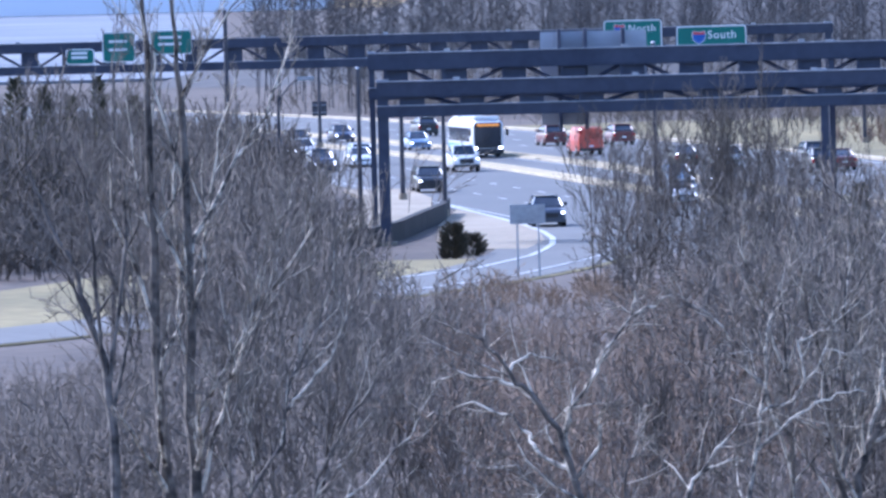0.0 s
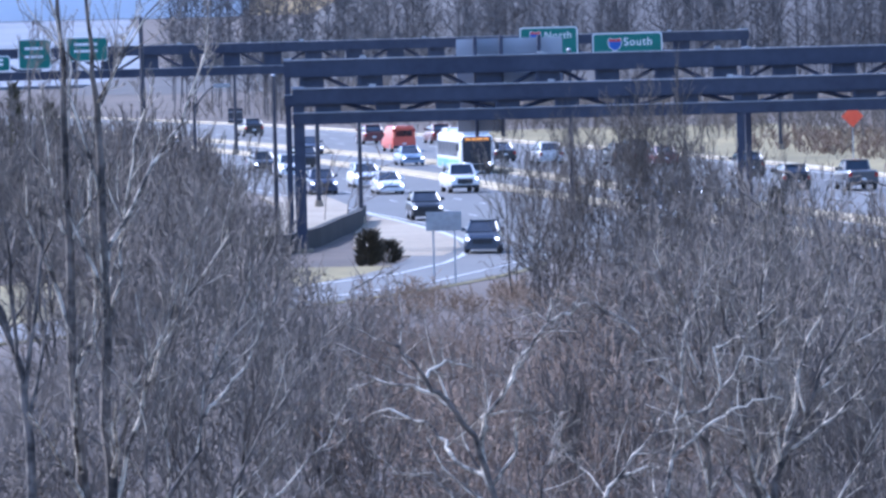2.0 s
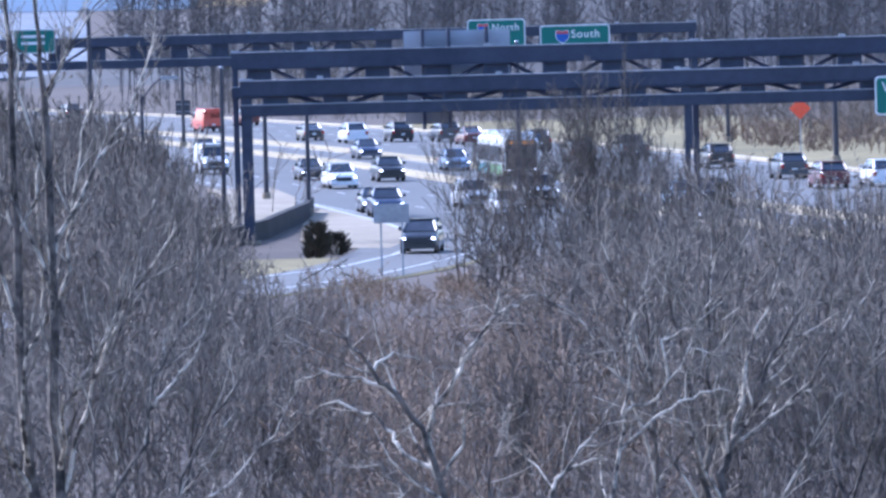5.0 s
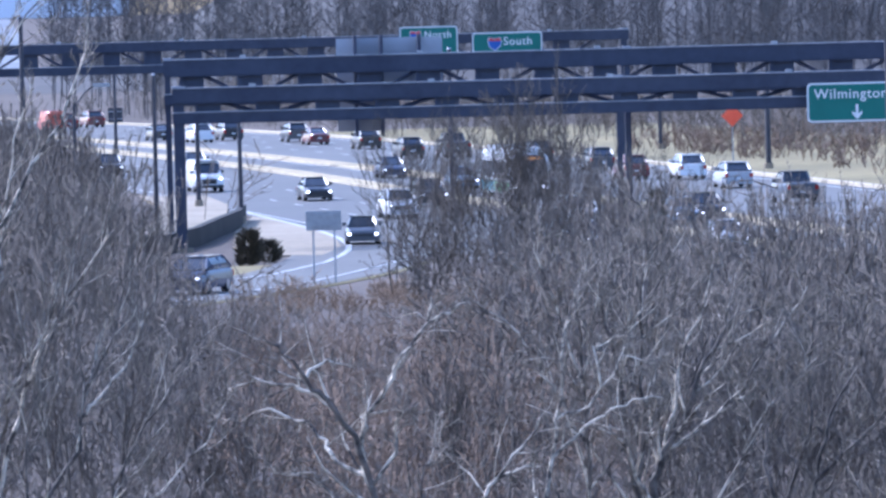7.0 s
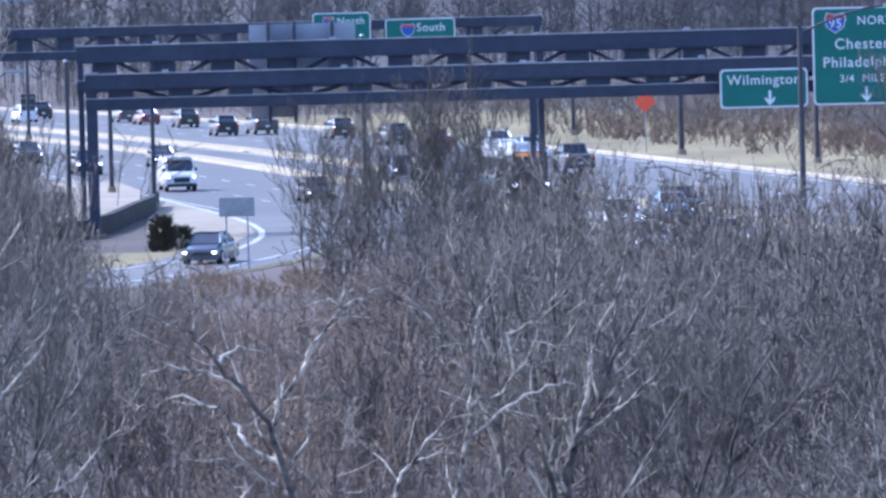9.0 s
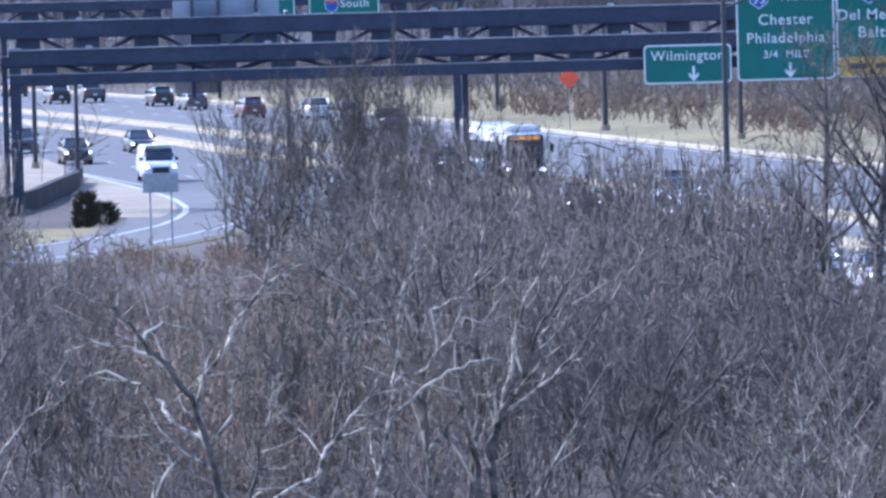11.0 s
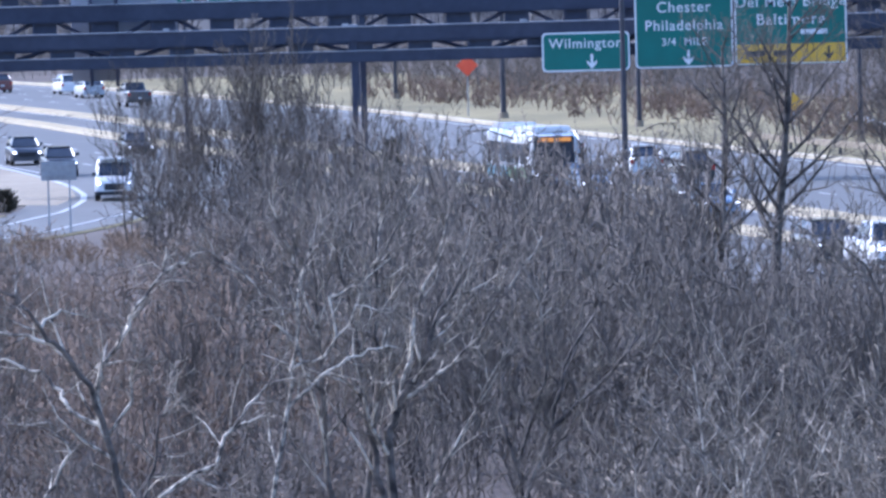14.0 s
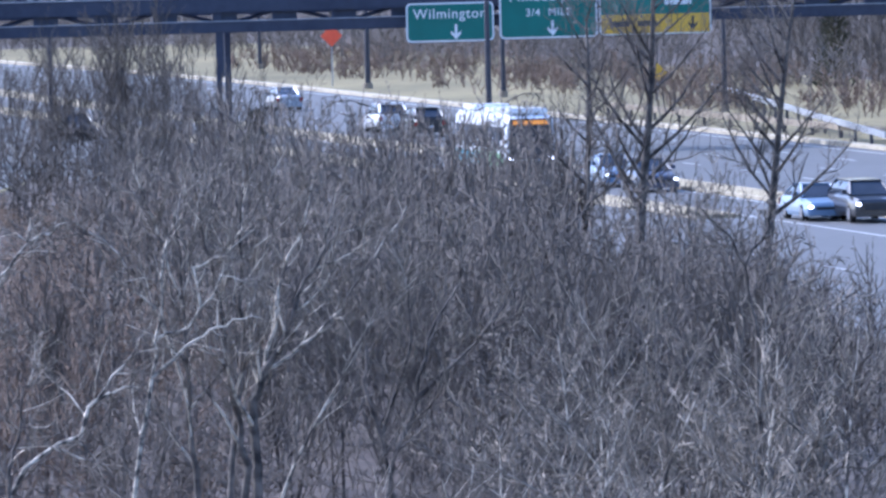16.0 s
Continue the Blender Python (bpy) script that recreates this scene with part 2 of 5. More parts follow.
def build_roads():
    r = tagged(part("road", ribbon(line(5.5, 60, 1000), 21, 21, -0.3, 0.0), M_ASPHALT), "grey worn asphalt highway with several lanes", "road", kind="structure")
    ys = [y for y in range(440, 205, -5)]
    ramp = tagged(part("road", ribbon([(exit_lane(y), y) for y in ys], 3.6, 3.6, -0.3, 0.012), M_RAMP), "worn asphalt exit ramp curving off the highway", "road", kind="structure")
    bm = bmesh.new()
    pts = [(0.9, 470), (3.4, 450), (5.2, 428), (5.3, 410), (4.2, 398), (1.5, 400), (-0.3, 415), (-0.2, 440)]
    low, top = [bm.verts.new((x, y, -0.2)) for x, y in pts], [bm.verts.new((x, y, 0.02)) for x, y in pts]
    bm.faces.new(top)
    for i in range(len(pts)):
        j = (i + 1) % len(pts)
        bm.faces.new((low[i], low[j], top[j], top[i]))
    tagged(part("pavement", bm, M_CONCRETE), "pale concrete gore area inside the ramp", "pavement", kind="structure")
    for off, y0, y1, half, lab in ((0.4, 320, 760, 0.95, "narrow"), (7.3, 250, 800, 1.05, "wide")):
        s = tagged(part("median_strip", ribbon(line(off, y0, y1), half - 0.25, half - 0.25, -0.1, 0.17), M_MEDIAN), lab + " raised median of dry tan turf between carriageways", "median", "medians", "structure")
        for side in (-1, 1):
            part("kerb", ribbon(line(off + side * (half - 0.12), y0, y1), 0.12, 0.12, -0.1, 0.15), M_KERB, s, "pale concrete kerb")
    k = tagged(part("kerb", ribbon(line(26.8, 240, 900), 0.35, 0.35, -0.1, 0.2), M_KERB), "pale concrete kerb along the far verge", "kerb", kind="structure")
    # lane paint
    bm = bmesh.new()
    for off in (-14.7, 1.9, 5.8, 9.0, 25.2):
        ribbon(line(off, 440 if off == -14.7 else 250, 900), 0.09, 0.09, 0.004, 0.012, bm)
    for off in (-10.0, -5.9, 14.1, 17.9, 21.7):
        for y in range(250, 900, 12):
            ribbon(line(off, y, y + 3.6, 2), 0.08, 0.08, 0.004, 0.012, bm)
    tagged(part("lane_markings", bm, M_PAINT), "white painted lane lines on the asphalt", "road marking", kind="structure")
    bm = bmesh.new()
    ribbon([(0.4, 478), (3.1, 452), (4.6, 436), (5.4, 424), (5.75, 413), (5.6, 404), (5.1, 396), (4.2, 387), (1.6, 373), (-2.5, 362)], 0.16, 0.16, 0.02, 0.035, bm)
    ribbon([(11.5, 411), (9.6, 397), (8.0, 387.4), (5.6, 374), (3.0, 361), (-3, 343), (-12, 317)], 0.13, 0.13, 0.02, 0.035, bm)
    tagged(part("lane_markings", bm, M_PAINT), "curved white edge lines of the exit ramp", "road marking", kind="structure")


build_roads()


def build_river():
    bm = bmesh.new()
    pts = [(-1500, 1180), (-30, 1180), (-40, 1500), (-70, 2600), (-130, 4590), (-1500, 4590)]
    low, top = [[bm.verts.new((x, y, z)) for x, y in pts] for z in (-0.3, 0.4)]
    bm.faces.new(top)
    for i in range(len(pts)):
        k = (i + 1) % len(pts)
        bm.faces.new((low[i], low[k], top[k], top[i]))
    tagged(part("water", bm, M_WATER), "pale glittering river far beyond the highway", "water", kind="structure")
    # a self-lit box closes the view where sky haze would be bright
    tagged(part("backdrop", box(-1500, -60, 4600, 4610, -5, 160), M_HAZE), "glowing panel standing in for bright haze over the river", "backdrop", kind="structure")


build_river()


# ---- bare woody plants ----
def tubes(segs, sides=3):
    """Vertices and quads of tapered tubes from rows of p, q, r0, r1."""
    s = np.asarray(segs, dtype=np.float64)
    p, q, r0, r1 = s[:, 0:3], s[:, 3:6], s[:, 6], s[:, 7]
    d = q - p
    d /= np.linalg.norm(d, axis=1, keepdims=True) + 1e-9
    ref = np.where(np.abs(d[:, 2:3]) > 0.9, np.array([[1.0, 0, 0]]), np.array([[0, 0, 1.0]]))
    u = np.cross(d, ref)
    u /= np.linalg.norm(u, axis=1, keepdims=True) + 1e-9
    v = np.cross(d, u)
    vs = []
    for base, r in ((p, r0), (q, r1)):
        for k in range(sides):
            a = 2 * math.pi * k / sides
            vs.append(base + (u * math.cos(a) + v * math.sin(a)) * r[:, None])
    verts = np.stack(vs, 1).reshape(-1, 3)
    n = len(s)
    base = (np.arange(n) * 2 * sides)[:, None]
    quads = np.concatenate([base + np.array([k, (k + 1) % sides, sides + (k + 1) % sides, sides + k]) for k in range(sides)], 0)
    return verts, quads


def tube_mesh(name, segs, sides=3):
    verts, quads = tubes(segs, sides)
    me = bpy.data.meshes.new(name)
    me.vertices.add(len(verts))
    me.vertices.foreach_set("co", verts.ravel())
    me.loops.add(len(quads) * 4)
    me.loops.foreach_set("vertex_index", quads.ravel().astype(np.int32))
    me.polygons.add(len(quads))
    me.polygons.foreach_set("loop_start", np.arange(len(quads), dtype=np.int32) * 4)
    me.update(calc_edges=True)
    return me


def chain_mesh(name, segs, sides=7):
    """One tapered stem through the ends of its rows, in one piece."""
    pts = [np.array(segs[0][:3])] + [np.array(s[3:6]) for s in segs]
    rad = [segs[0][6]] + [s[7] for s in segs]
    verts, faces = [], []
    for i, (p, r) in enumerate(zip(pts, rad)):
        d = unit(pts[min(i + 1, len(pts) - 1)] - pts[max(i - 1, 0)])
        u = unit(np.cross(d, np.array([0.05, 1.0, 0.02])))
        v = np.cross(d, u)
        verts += [tuple(p + (u * math.cos(2 * math.pi * k / sides) + v * math.sin(2 * math.pi * k / sides)) * r) for k in range(sides)]
    for i in range(len(pts) - 1):
        for k in range(sides):
            a, b = i * sides + k, i * sides + (k + 1) % sides
            faces.append((a, b, b + sides, a + sides))
    faces += [tuple(range(sides))[::-1], tuple(range(len(verts) - sides, len(verts)))]
    me = bpy.data.meshes.new(name)
    me.from_pydata(verts, [], faces)
    return me


def unit(v):
    return v / (np.linalg.norm(v) + 1e-9)


STEPS = [5, 3, 2, 1, 1]
LIMB = [1.0]
SHORT = [1.0]


def grow(rng, p, d, length, r, level, out, kids, spread=0.7, up=0.25, bend=0.18, first=0.25):
    """One limb in bent segments with children along it. out: a list for each level."""
    steps = STEPS[level]
    pts, rad = [p], [r]
    for i in range(steps):
        d = unit(d + rng.normal(0, bend, 3) + np.array([0, 0, up * (0.4 if level == 0 else 1) / steps]))
        p = p + d * length / steps
        pts.append(p)
        rad.append(r * (1 - 0.75 * (i + 1) / steps))
    for i in range(steps):
        out[level].append((*pts[i], *pts[i + 1], rad[i], rad[i + 1]))
    branch(rng, pts, rad, length, level, out, kids, spread, up, bend, first)


def branch(rng, pts, rad, length, level, out, kids, spread, up, bend, first):
    """Children along a bent limb."""
    if level >= len(kids):
        return
    n, steps = kids[level], len(pts) - 1
    for j in range(n):
        f = first + (1 - first) * (j + rng.uniform(0, 1)) / n
        k = min(int(f * steps), steps - 1)
        w = f * steps - k
        q = pts[k] * (1 - w) + pts[k + 1] * w
        axis = unit(pts[k + 1] - pts[k])
        side = unit(np.cross(axis, rng.normal(0, 1, 3)))
        nd = unit(axis * (1 - spread * 0.55) + side * spread + np.array([0, 0, 0.12]))
        ratio = rng.uniform(0.32, 0.6) * (1.15 - 0.55 * f) * (LIMB[0] if level == 0 else SHORT[0])
        grow(rng, q, nd, length * ratio, max(rad[k] * 0.5, 0.004), level + 1, out, kids, spread, up, bend * 1.15, 0.15)


def crown_mesh(out, twig_min):
    """The finer levels: tubes, and spikes for the last twigs."""
    body = np.array([s for lv in out[2:-1] for s in lv])
    tips = np.array(out[-1])
    for s in (body, tips):
        s[:, 6:] = np.maximum(s[:, 6:], twig_min)
    tips[:, 7] = 0.0005
    return woody_mesh("crown", body, tips)


def woody_mesh(name, body, tips):
    v, quads = tubes(body, 3)
    p, d = tips[:, 0:3], tips[:, 3:6] - tips[:, 0:3]
    r = tips[:, 6:7]
    u = np.cross(d, np.array([[0.31, 0.87, 0.39]]))
    u /= np.linalg.norm(u, axis=1, keepdims=True) + 1e-9
    w = np.cross(d, u)
    w /= np.linalg.norm(w, axis=1, keepdims=True) + 1e-9
    tv = np.stack([p + u * r, p - u * r * 0.5 + w * r * 0.87, p - u * r * 0.5 - w * r * 0.87, tips[:, 3:6]], 1).reshape(-1, 3)
    base = len(v) + (np.arange(len(tips)) * 4)[:, None]
    tris = np.concatenate([base + np.array(t) for t in ((0, 1, 3), (1, 2, 3), (2, 0, 3))], 0)
    verts = np.concatenate([v, tv])
    loops = np.concatenate([quads.ravel(), tris.ravel()]).astype(np.int32)
    starts = np.concatenate([np.arange(len(quads)) * 4, len(quads) * 4 + np.arange(len(tris)) * 3]).astype(np.int32)
    me = bpy.data.meshes.new(name)
    me.vertices.add(len(verts))
    me.vertices.foreach_set("co", verts.ravel())
    me.loops.add(len(loops))
    me.loops.foreach_set("vertex_index", loops)
    me.polygons.add(len(starts))
    me.polygons.foreach_set("loop_start", starts)
    me.update(calc_edges=True)
    return me


def finish_tree(name, label, m, out, marks, bark, twig, twig_min, limb_bark=None):
    """marks: for each stem or main limb, its part's name and where its rows end."""
    e = empty(name, label, "tree", "bare trees", m)
    a = 0
    for nm, a1 in marks:
        me = chain_mesh(nm, out[0][a:a1])
        me.materials.append((limb_bark if nm == "limb" else bark) or bark or M_BARK)
        new(nm, me).parent = e
        a = a1
    me = tube_mesh("branchwork", out[1], 5)
    me.materials.append(limb_bark or bark or M_BARK)
    tagged(new("branchwork", me), kind="stuff").parent = e
    me = crown_mesh(out, twig_min)
    me.materials.append(twig or M_TWIG)
    new("crown", me).parent = e
    return e


def limbed_tree(name, x, y, seed, label, limbs, kids=(8, 5, 4, 3), bark=None, twig=None, twig_min=0.005, spread=0.6, up=0.35, limb_bark=None):
    """A tree on chosen main limbs: radius, then x, z along each limb; depth wanders at random."""
    rng = np.random.default_rng(seed)
    out = [[] for _ in range(len(kids) + 1)]
    marks = []
    for r, *ways in limbs:
        rooted = ways[0][1] < 0.2
        wander, pts = rng.normal(0, 0.03), []
        drift = rng.normal(0, 0.18)
        if out[0] and ways[0][1] > 0.2:
            # a side limb springs from the nearest point of the limbs before it
            s = min(out[0], key=lambda o: (o[0] - ways[0][0]) ** 2 + (o[2] - ways[0][1]) ** 2)
            ways = [(s[0], s[2]), *ways[1:]]
            wander = s[1]
        for (ax, az), (bx, bz) in zip(ways, ways[1:]):
            for k in range(3):
                f = k / 3
                pts.append(np.array([ax + (bx - ax) * f + rng.normal(0, 0.03) * (len(pts) > 0), wander + drift * len(pts) * 0.3, az + (bz - az) * f + rng.normal(0, 0.03) * (len(pts) > 0)]))
        pts.append(np.array([ways[-1][0], wander + drift * len(pts) * 0.3, ways[-1][1]]))
        n = len(pts)
        rad = [r * (1 - 0.8 * i / (n - 1)) for i in range(n)]
        for i in range(n - 1):
            out[0].append((*pts[i], *pts[i + 1], rad[i], rad[i + 1]))
        length = sum(np.linalg.norm(b - a) for a, b in zip(pts, pts[1:]))
        branch(rng, pts, rad, length * 0.55, 0, out, kids, spread, up, 0.2, 0.2)
        marks.append(("trunk" if rooted else "limb", len(out[0])))
    return finish_tree(name, label, pose(x, y, -0.1), out, marks, bark, twig, twig_min, limb_bark)


def tree(name, x, y, height, seed, label, stems=1, kids=(9, 7, 6, 4), bark=None, twig=None, lean=(0, 0), trunk_r=0.16, spread=0.7, fan=0.25, twig_min=0.006, up=0.25, first=0.25, z=-0.2, limb=1.0):
    rng = np.random.default_rng(seed)
    out = [[] for _ in range(len(kids) + 1)]
    marks = []
    for s in range(stems):
        a = 2 * math.pi * s / max(stems, 1) + rng.uniform(0, 1)
        tilt = fan if stems > 1 else 0.03
        d = unit(np.array([lean[0] + tilt * math.cos(a), lean[1] + tilt * math.sin(a), 1.0]))
        LIMB[0] = limb
        grow(rng, np.array([0.15 * math.cos(a) * (stems > 1), 0.15 * math.sin(a) * (stems > 1), 0.0]), d, height * rng.uniform(0.82, 1.0) if stems > 1 else height, trunk_r * (rng.uniform(0.6, 1) if stems > 1 else 1), 0, out, kids, spread, up, 0.1 if stems > 1 else 0.045, first)
        marks.append(("trunk", len(out[0])))
    LIMB[0] = 1.0
    top = max(s[5] for lv in out for s in lv)
    out = [[(*(c * height / top for c in s[:6]), s[6], s[7]) for s in lv] for lv in out]
    return finish_tree(name, label, pose(x, y, z), out, marks, bark, twig, twig_min)


def shrub_template(seed, stems, kids, fan, bend, up=0.3, first=0.25, foot=0.08):
    """A shrub of unit height: rows of limbs, and rows of twig tips."""
    rng = np.random.default_rng(seed)
    out = [[] for _ in range(len(kids) + 1)]
    for s in range(stems):
        a = rng.uniform(0, 2 * math.pi)
        k = rng.uniform(0.1, 1) * fan
        d = unit(np.array([k * math.cos(a), k * math.sin(a), 1.0]))
        grow(rng, np.array([foot * math.cos(a) * rng.uniform(0.3, 1), foot * math.sin(a) * rng.uniform(0.3, 1), 0.0]), d, rng.uniform(0.6, 1.0), 0.003, 0, out, kids, 0.65, up, bend, first)
    split = max(2, len(out) - 2)
    body = np.array([s for lv in out[:split] for s in lv])
    tips = np.array([s for lv in out[split:] for s in lv])
    top = max(body[:, 5].max(), tips[:, 5].max())
    body[:, :6] /= top
    tips[:, :6] /= top
    return body, tips


STEPS[:] = [5, 2, 1, 1, 1]
SHORT[0] = 0.72
LIGHT = [shrub_template(70 + i, 4 + i % 2, ((7, 4, 2), (8, 3, 2), (6, 5, 2))[i % 3], 0.35 + 0.12 * (i % 3), 0.26, (0.3, 0.5, 0.1)[i % 3]) for i in range(12)]
SHORT[0] = 1.0
LOW = [shrub_template(90 + i, 6, (5, 3, 2), 0.5, 0.16, 0.3, 0.0, 0.7) for i in range(6)]
STEPS[:] = [3, 1, 1, 1, 1]
HEDGE = [shrub_template(110 + i, 9, (6, 4), 0.3, 0.22, 0.3, 0.1, 1.3) for i in range(6)]
STEPS[:] = [5, 2, 1, 1, 1]
TALL = [shrub_template(130 + i, 5, (9, 5), 0.3, 0.16, 0.4, 0.1) for i in range(6)]
STEPS[:] = [5, 3, 2, 1, 1]


def thicket(name, label, plants, mat, twig_min, kind_label="brush", shapes=LIGHT):
    """Many shrubs in one mesh. plants: rows of x, y, base z, height, turn, template, width."""
    bodies, ends = [], []
    for x, y, z, h, a, k, w in plants:
        c, n = math.cos(a), math.sin(a)
        for source, store in zip(shapes[int(k) % len(shapes)], (bodies, ends)):
            s = source.copy()
            for o in (0, 3):
                px, py = s[:, o].copy(), s[:, o + 1].copy()
                s[:, o], s[:, o + 1] = x + h * w * (px * c - py * n), y + h * w * (px * n + py * c)
                s[:, o + 2] = z + s[:, o + 2] * h
            s[:, 6:] = np.maximum(s[:, 6:] * min(h, 6), twig_min * max(0.7, min(2.5, y / 150)))
            store.append(s)
    me = woody_mesh(name, np.concatenate(bodies), np.concatenate(ends))
    me.materials.append(mat)
    return tagged(new(name, me), label, kind_label, kind="stuff")


# the height of the brush over the plan, by bearing (metres sideways at 100 m) : sight line's fall at 100 m
CREST_A = [-7, -3.75, -3.3, -1.6, -1.0, -0.6, 0.5, 1.6, 2.2, 2.6, 3.4, 4.2, 5.0, 5.9, 7.0, 8.2, 9.1, 10.3, 11.5, 14]
CREST_F = [4.6, 4.5, 3.6, 3.0, 3.25, 3.4, 3.75, 3.85, 3.8, 3.6, 3.25, 3.05, 3.15, 3.35, 3.55, 3.8, 4.0, 4.2, 4.35, 4.5]


def brush_plants(seed, count, y0, y1, a0, a1, slack, hmax=9.0, lowest=0.0):
    rng = np.random.default_rng(seed)
    rows = []
    while len(rows) < count:
        y = math.sqrt(rng.uniform(y0 * y0, y1 * y1))
        a = rng.uniform(a0, a1)
        x = a * y / 100
        if y > 335 - 12 * max(0, 3 - a) and x > -6 and x > exit_lane(max(y, 205)) - 5:
            continue
        if y > 205 and abs(x - exit_lane(y)) < 5.5:
            continue
        if x - road(y, 0) > -17:
            continue
        fall = max(lowest, np.interp(a, CREST_A, CREST_F)) + abs(rng.normal(0, slack))
        h = EYE_Z - fall * y / 100
        if h < 0.8:
            continue
        h = min(h, hmax * rng.uniform(0.6, 1))
        rows.append((x, y, -0.3, h + 0.3, rng.uniform(0, 6.28), rng.integers(0, 99), rng.uniform(0.7, 1.2)))
    return rows


thicket("thicket", "dense leafless grey-brown brush in front of the highway", brush_plants(1, 70, 176, 225, -7, 13, 0.9, 7.0), M_TWIG, 0.003)
thicket("thicket", "low tangled leafless brush on the near slope", brush_plants(5, 60, 157, 180, -7, 9, 0.6, 6.0, 5.3), M_TWIG, 0.003)
thicket("thicket", "low russet brush with matted fine twigs", brush_plants(3, 115, 166, 290, 0.2, 4.4, 0.5, 6.0), M_RUST, 0.003)
thicket("thicket", "pale tangled brush with sunlit twigs on the near slope", brush_plants(6, 26, 140, 178, 8.0, 13, 0.7, 7.0, 5.0), M_PALETWIG, 0.0035)
thicket("thicket", "dense leafless thicket along the foot of the slope", brush_plants(2, 95, 215, 340, -7, 13, 0.6), M_TWIG, 0.0032)
thicket("thicket", "leafless brush at the bend of the exit ramp", brush_plants(7, 45, 250, 318, -2.4, 0.6, 0.3), M_TWIG, 0.0034)
thicket("thicket", "even leafless brush below the line of trees", brush_plants(8, 80, 158, 245, 7.6, 13, 0.3), M_DARK, 0.0032)
thicket("thicket", "leafless brush below the tall grey tree", brush_plants(11, 62, 172, 245, -5.9, -3.0, 0.3, 8.0) + brush_plants(12, 34, 238, 282, -5.9, -3.2, 0.12), M_TWIG, 0.003)
thicket("thicket", "dark leafless brush behind the broad tree", brush_plants(4, 85, 180, 320, 3.2, 8.6, 0.4, 12.0), M_DARK, 0.0034)


def edge_rows():
    """Upright saplings and tall dry grass where the brush meets the road."""
    rng = np.random.default_rng(77)
    tall, grass = [], []
    for i in range(24):
        y = rng.uniform(300, 342)
        a = rng.uniform(2.25, 4.7)
        tall.append((a * y / 100, y, -0.2, EYE_Z - rng.uniform(1.8, 3.0) * y / 100, rng.uniform(0, 6), i, rng.uniform(0.55, 0.85)))
    for i in range(55):
        y = rng.uniform(322, 352)
        a = rng.uniform(0.1, 3.2)
        if a * y / 100 > exit_lane(y) + 5:
            grass.append((a * y / 100, y, -0.1, rng.uniform(0.7, 1.3), rng.uniform(0, 6), i, rng.uniform(0.8, 1.5)))
    for i in range(30):
        y = rng.uniform(205, 262)
        a = rng.uniform(4.6, 9.6)
        tall.append((a * y / 100, y, -0.2, EYE_Z - rng.uniform(2.4, 3.5) * y / 100, rng.uniform(0, 6), i, rng.uniform(0.3, 0.6)))
    veil = []
    while len(veil) < 88:
        y = rng.uniform(185, 290)
        a = rng.uniform(4.4, 12.6)
        fall = np.interp(a, [4.4, 7, 9, 10, 11, 12.6], [2.0, 2.1, 2.4, 2.9, 3.6, 4.2]) + rng.uniform(0, 0.7)
        if a * y / 100 - road(y, 0) < -17 and EYE_Z - fall * y / 100 > 2:
            veil.append((a * y / 100, y, -0.2, EYE_Z - fall * y / 100, rng.uniform(0, 6), len(veil), rng.uniform(0.6, 0.95)))
    thicket("sapling_belt", "sparse fine leafless saplings before the carriageway", veil, M_TWIG, 0.0052)
    thicket("sapling_belt", "upright dark leafless saplings beside the highway", tall, M_DARK, 0.0045)
    thicket("tall_grass", "tall dry straw-coloured grass at the foot of the ramp", grass, M_STRAW, 0.006, "grass", LOW)


edge_rows()


def ramp_side():
    """The tall brush between the tree by the ramp and the sign frame's leg."""
    rng = np.random.default_rng(31)
    grey, dark = [], []
    while len(grey) + len(dark) < 62:
        y, a = rng.uniform(235, 330), rng.uniform(-3.4, -0.95)
        x = a * y / 100
        if abs(x - exit_lane(y)) < 5.5:
            continue
        fall = np.interp(a, [-3.4, -1.95, -1.5, -0.95], [1.55, 1.65, 2.2, 2.9]) + abs(rng.normal(0, 0.45))
        row = (x, y, -0.2, EYE_Z - fall * y / 100, rng.uniform(0, 6), rng.integers(0, 99), rng.uniform(0.45, 0.75))
        (dark if rng.random() < 0.4 else grey).append(row)
    thicket("thicket", "tall grey leafless brush beside the exit ramp", grey, M_TWIG, 0.0038)
    thicket("thicket", "tall dark leafless brush beside the exit ramp", dark, M_DARK, 0.0042)


ramp_side()


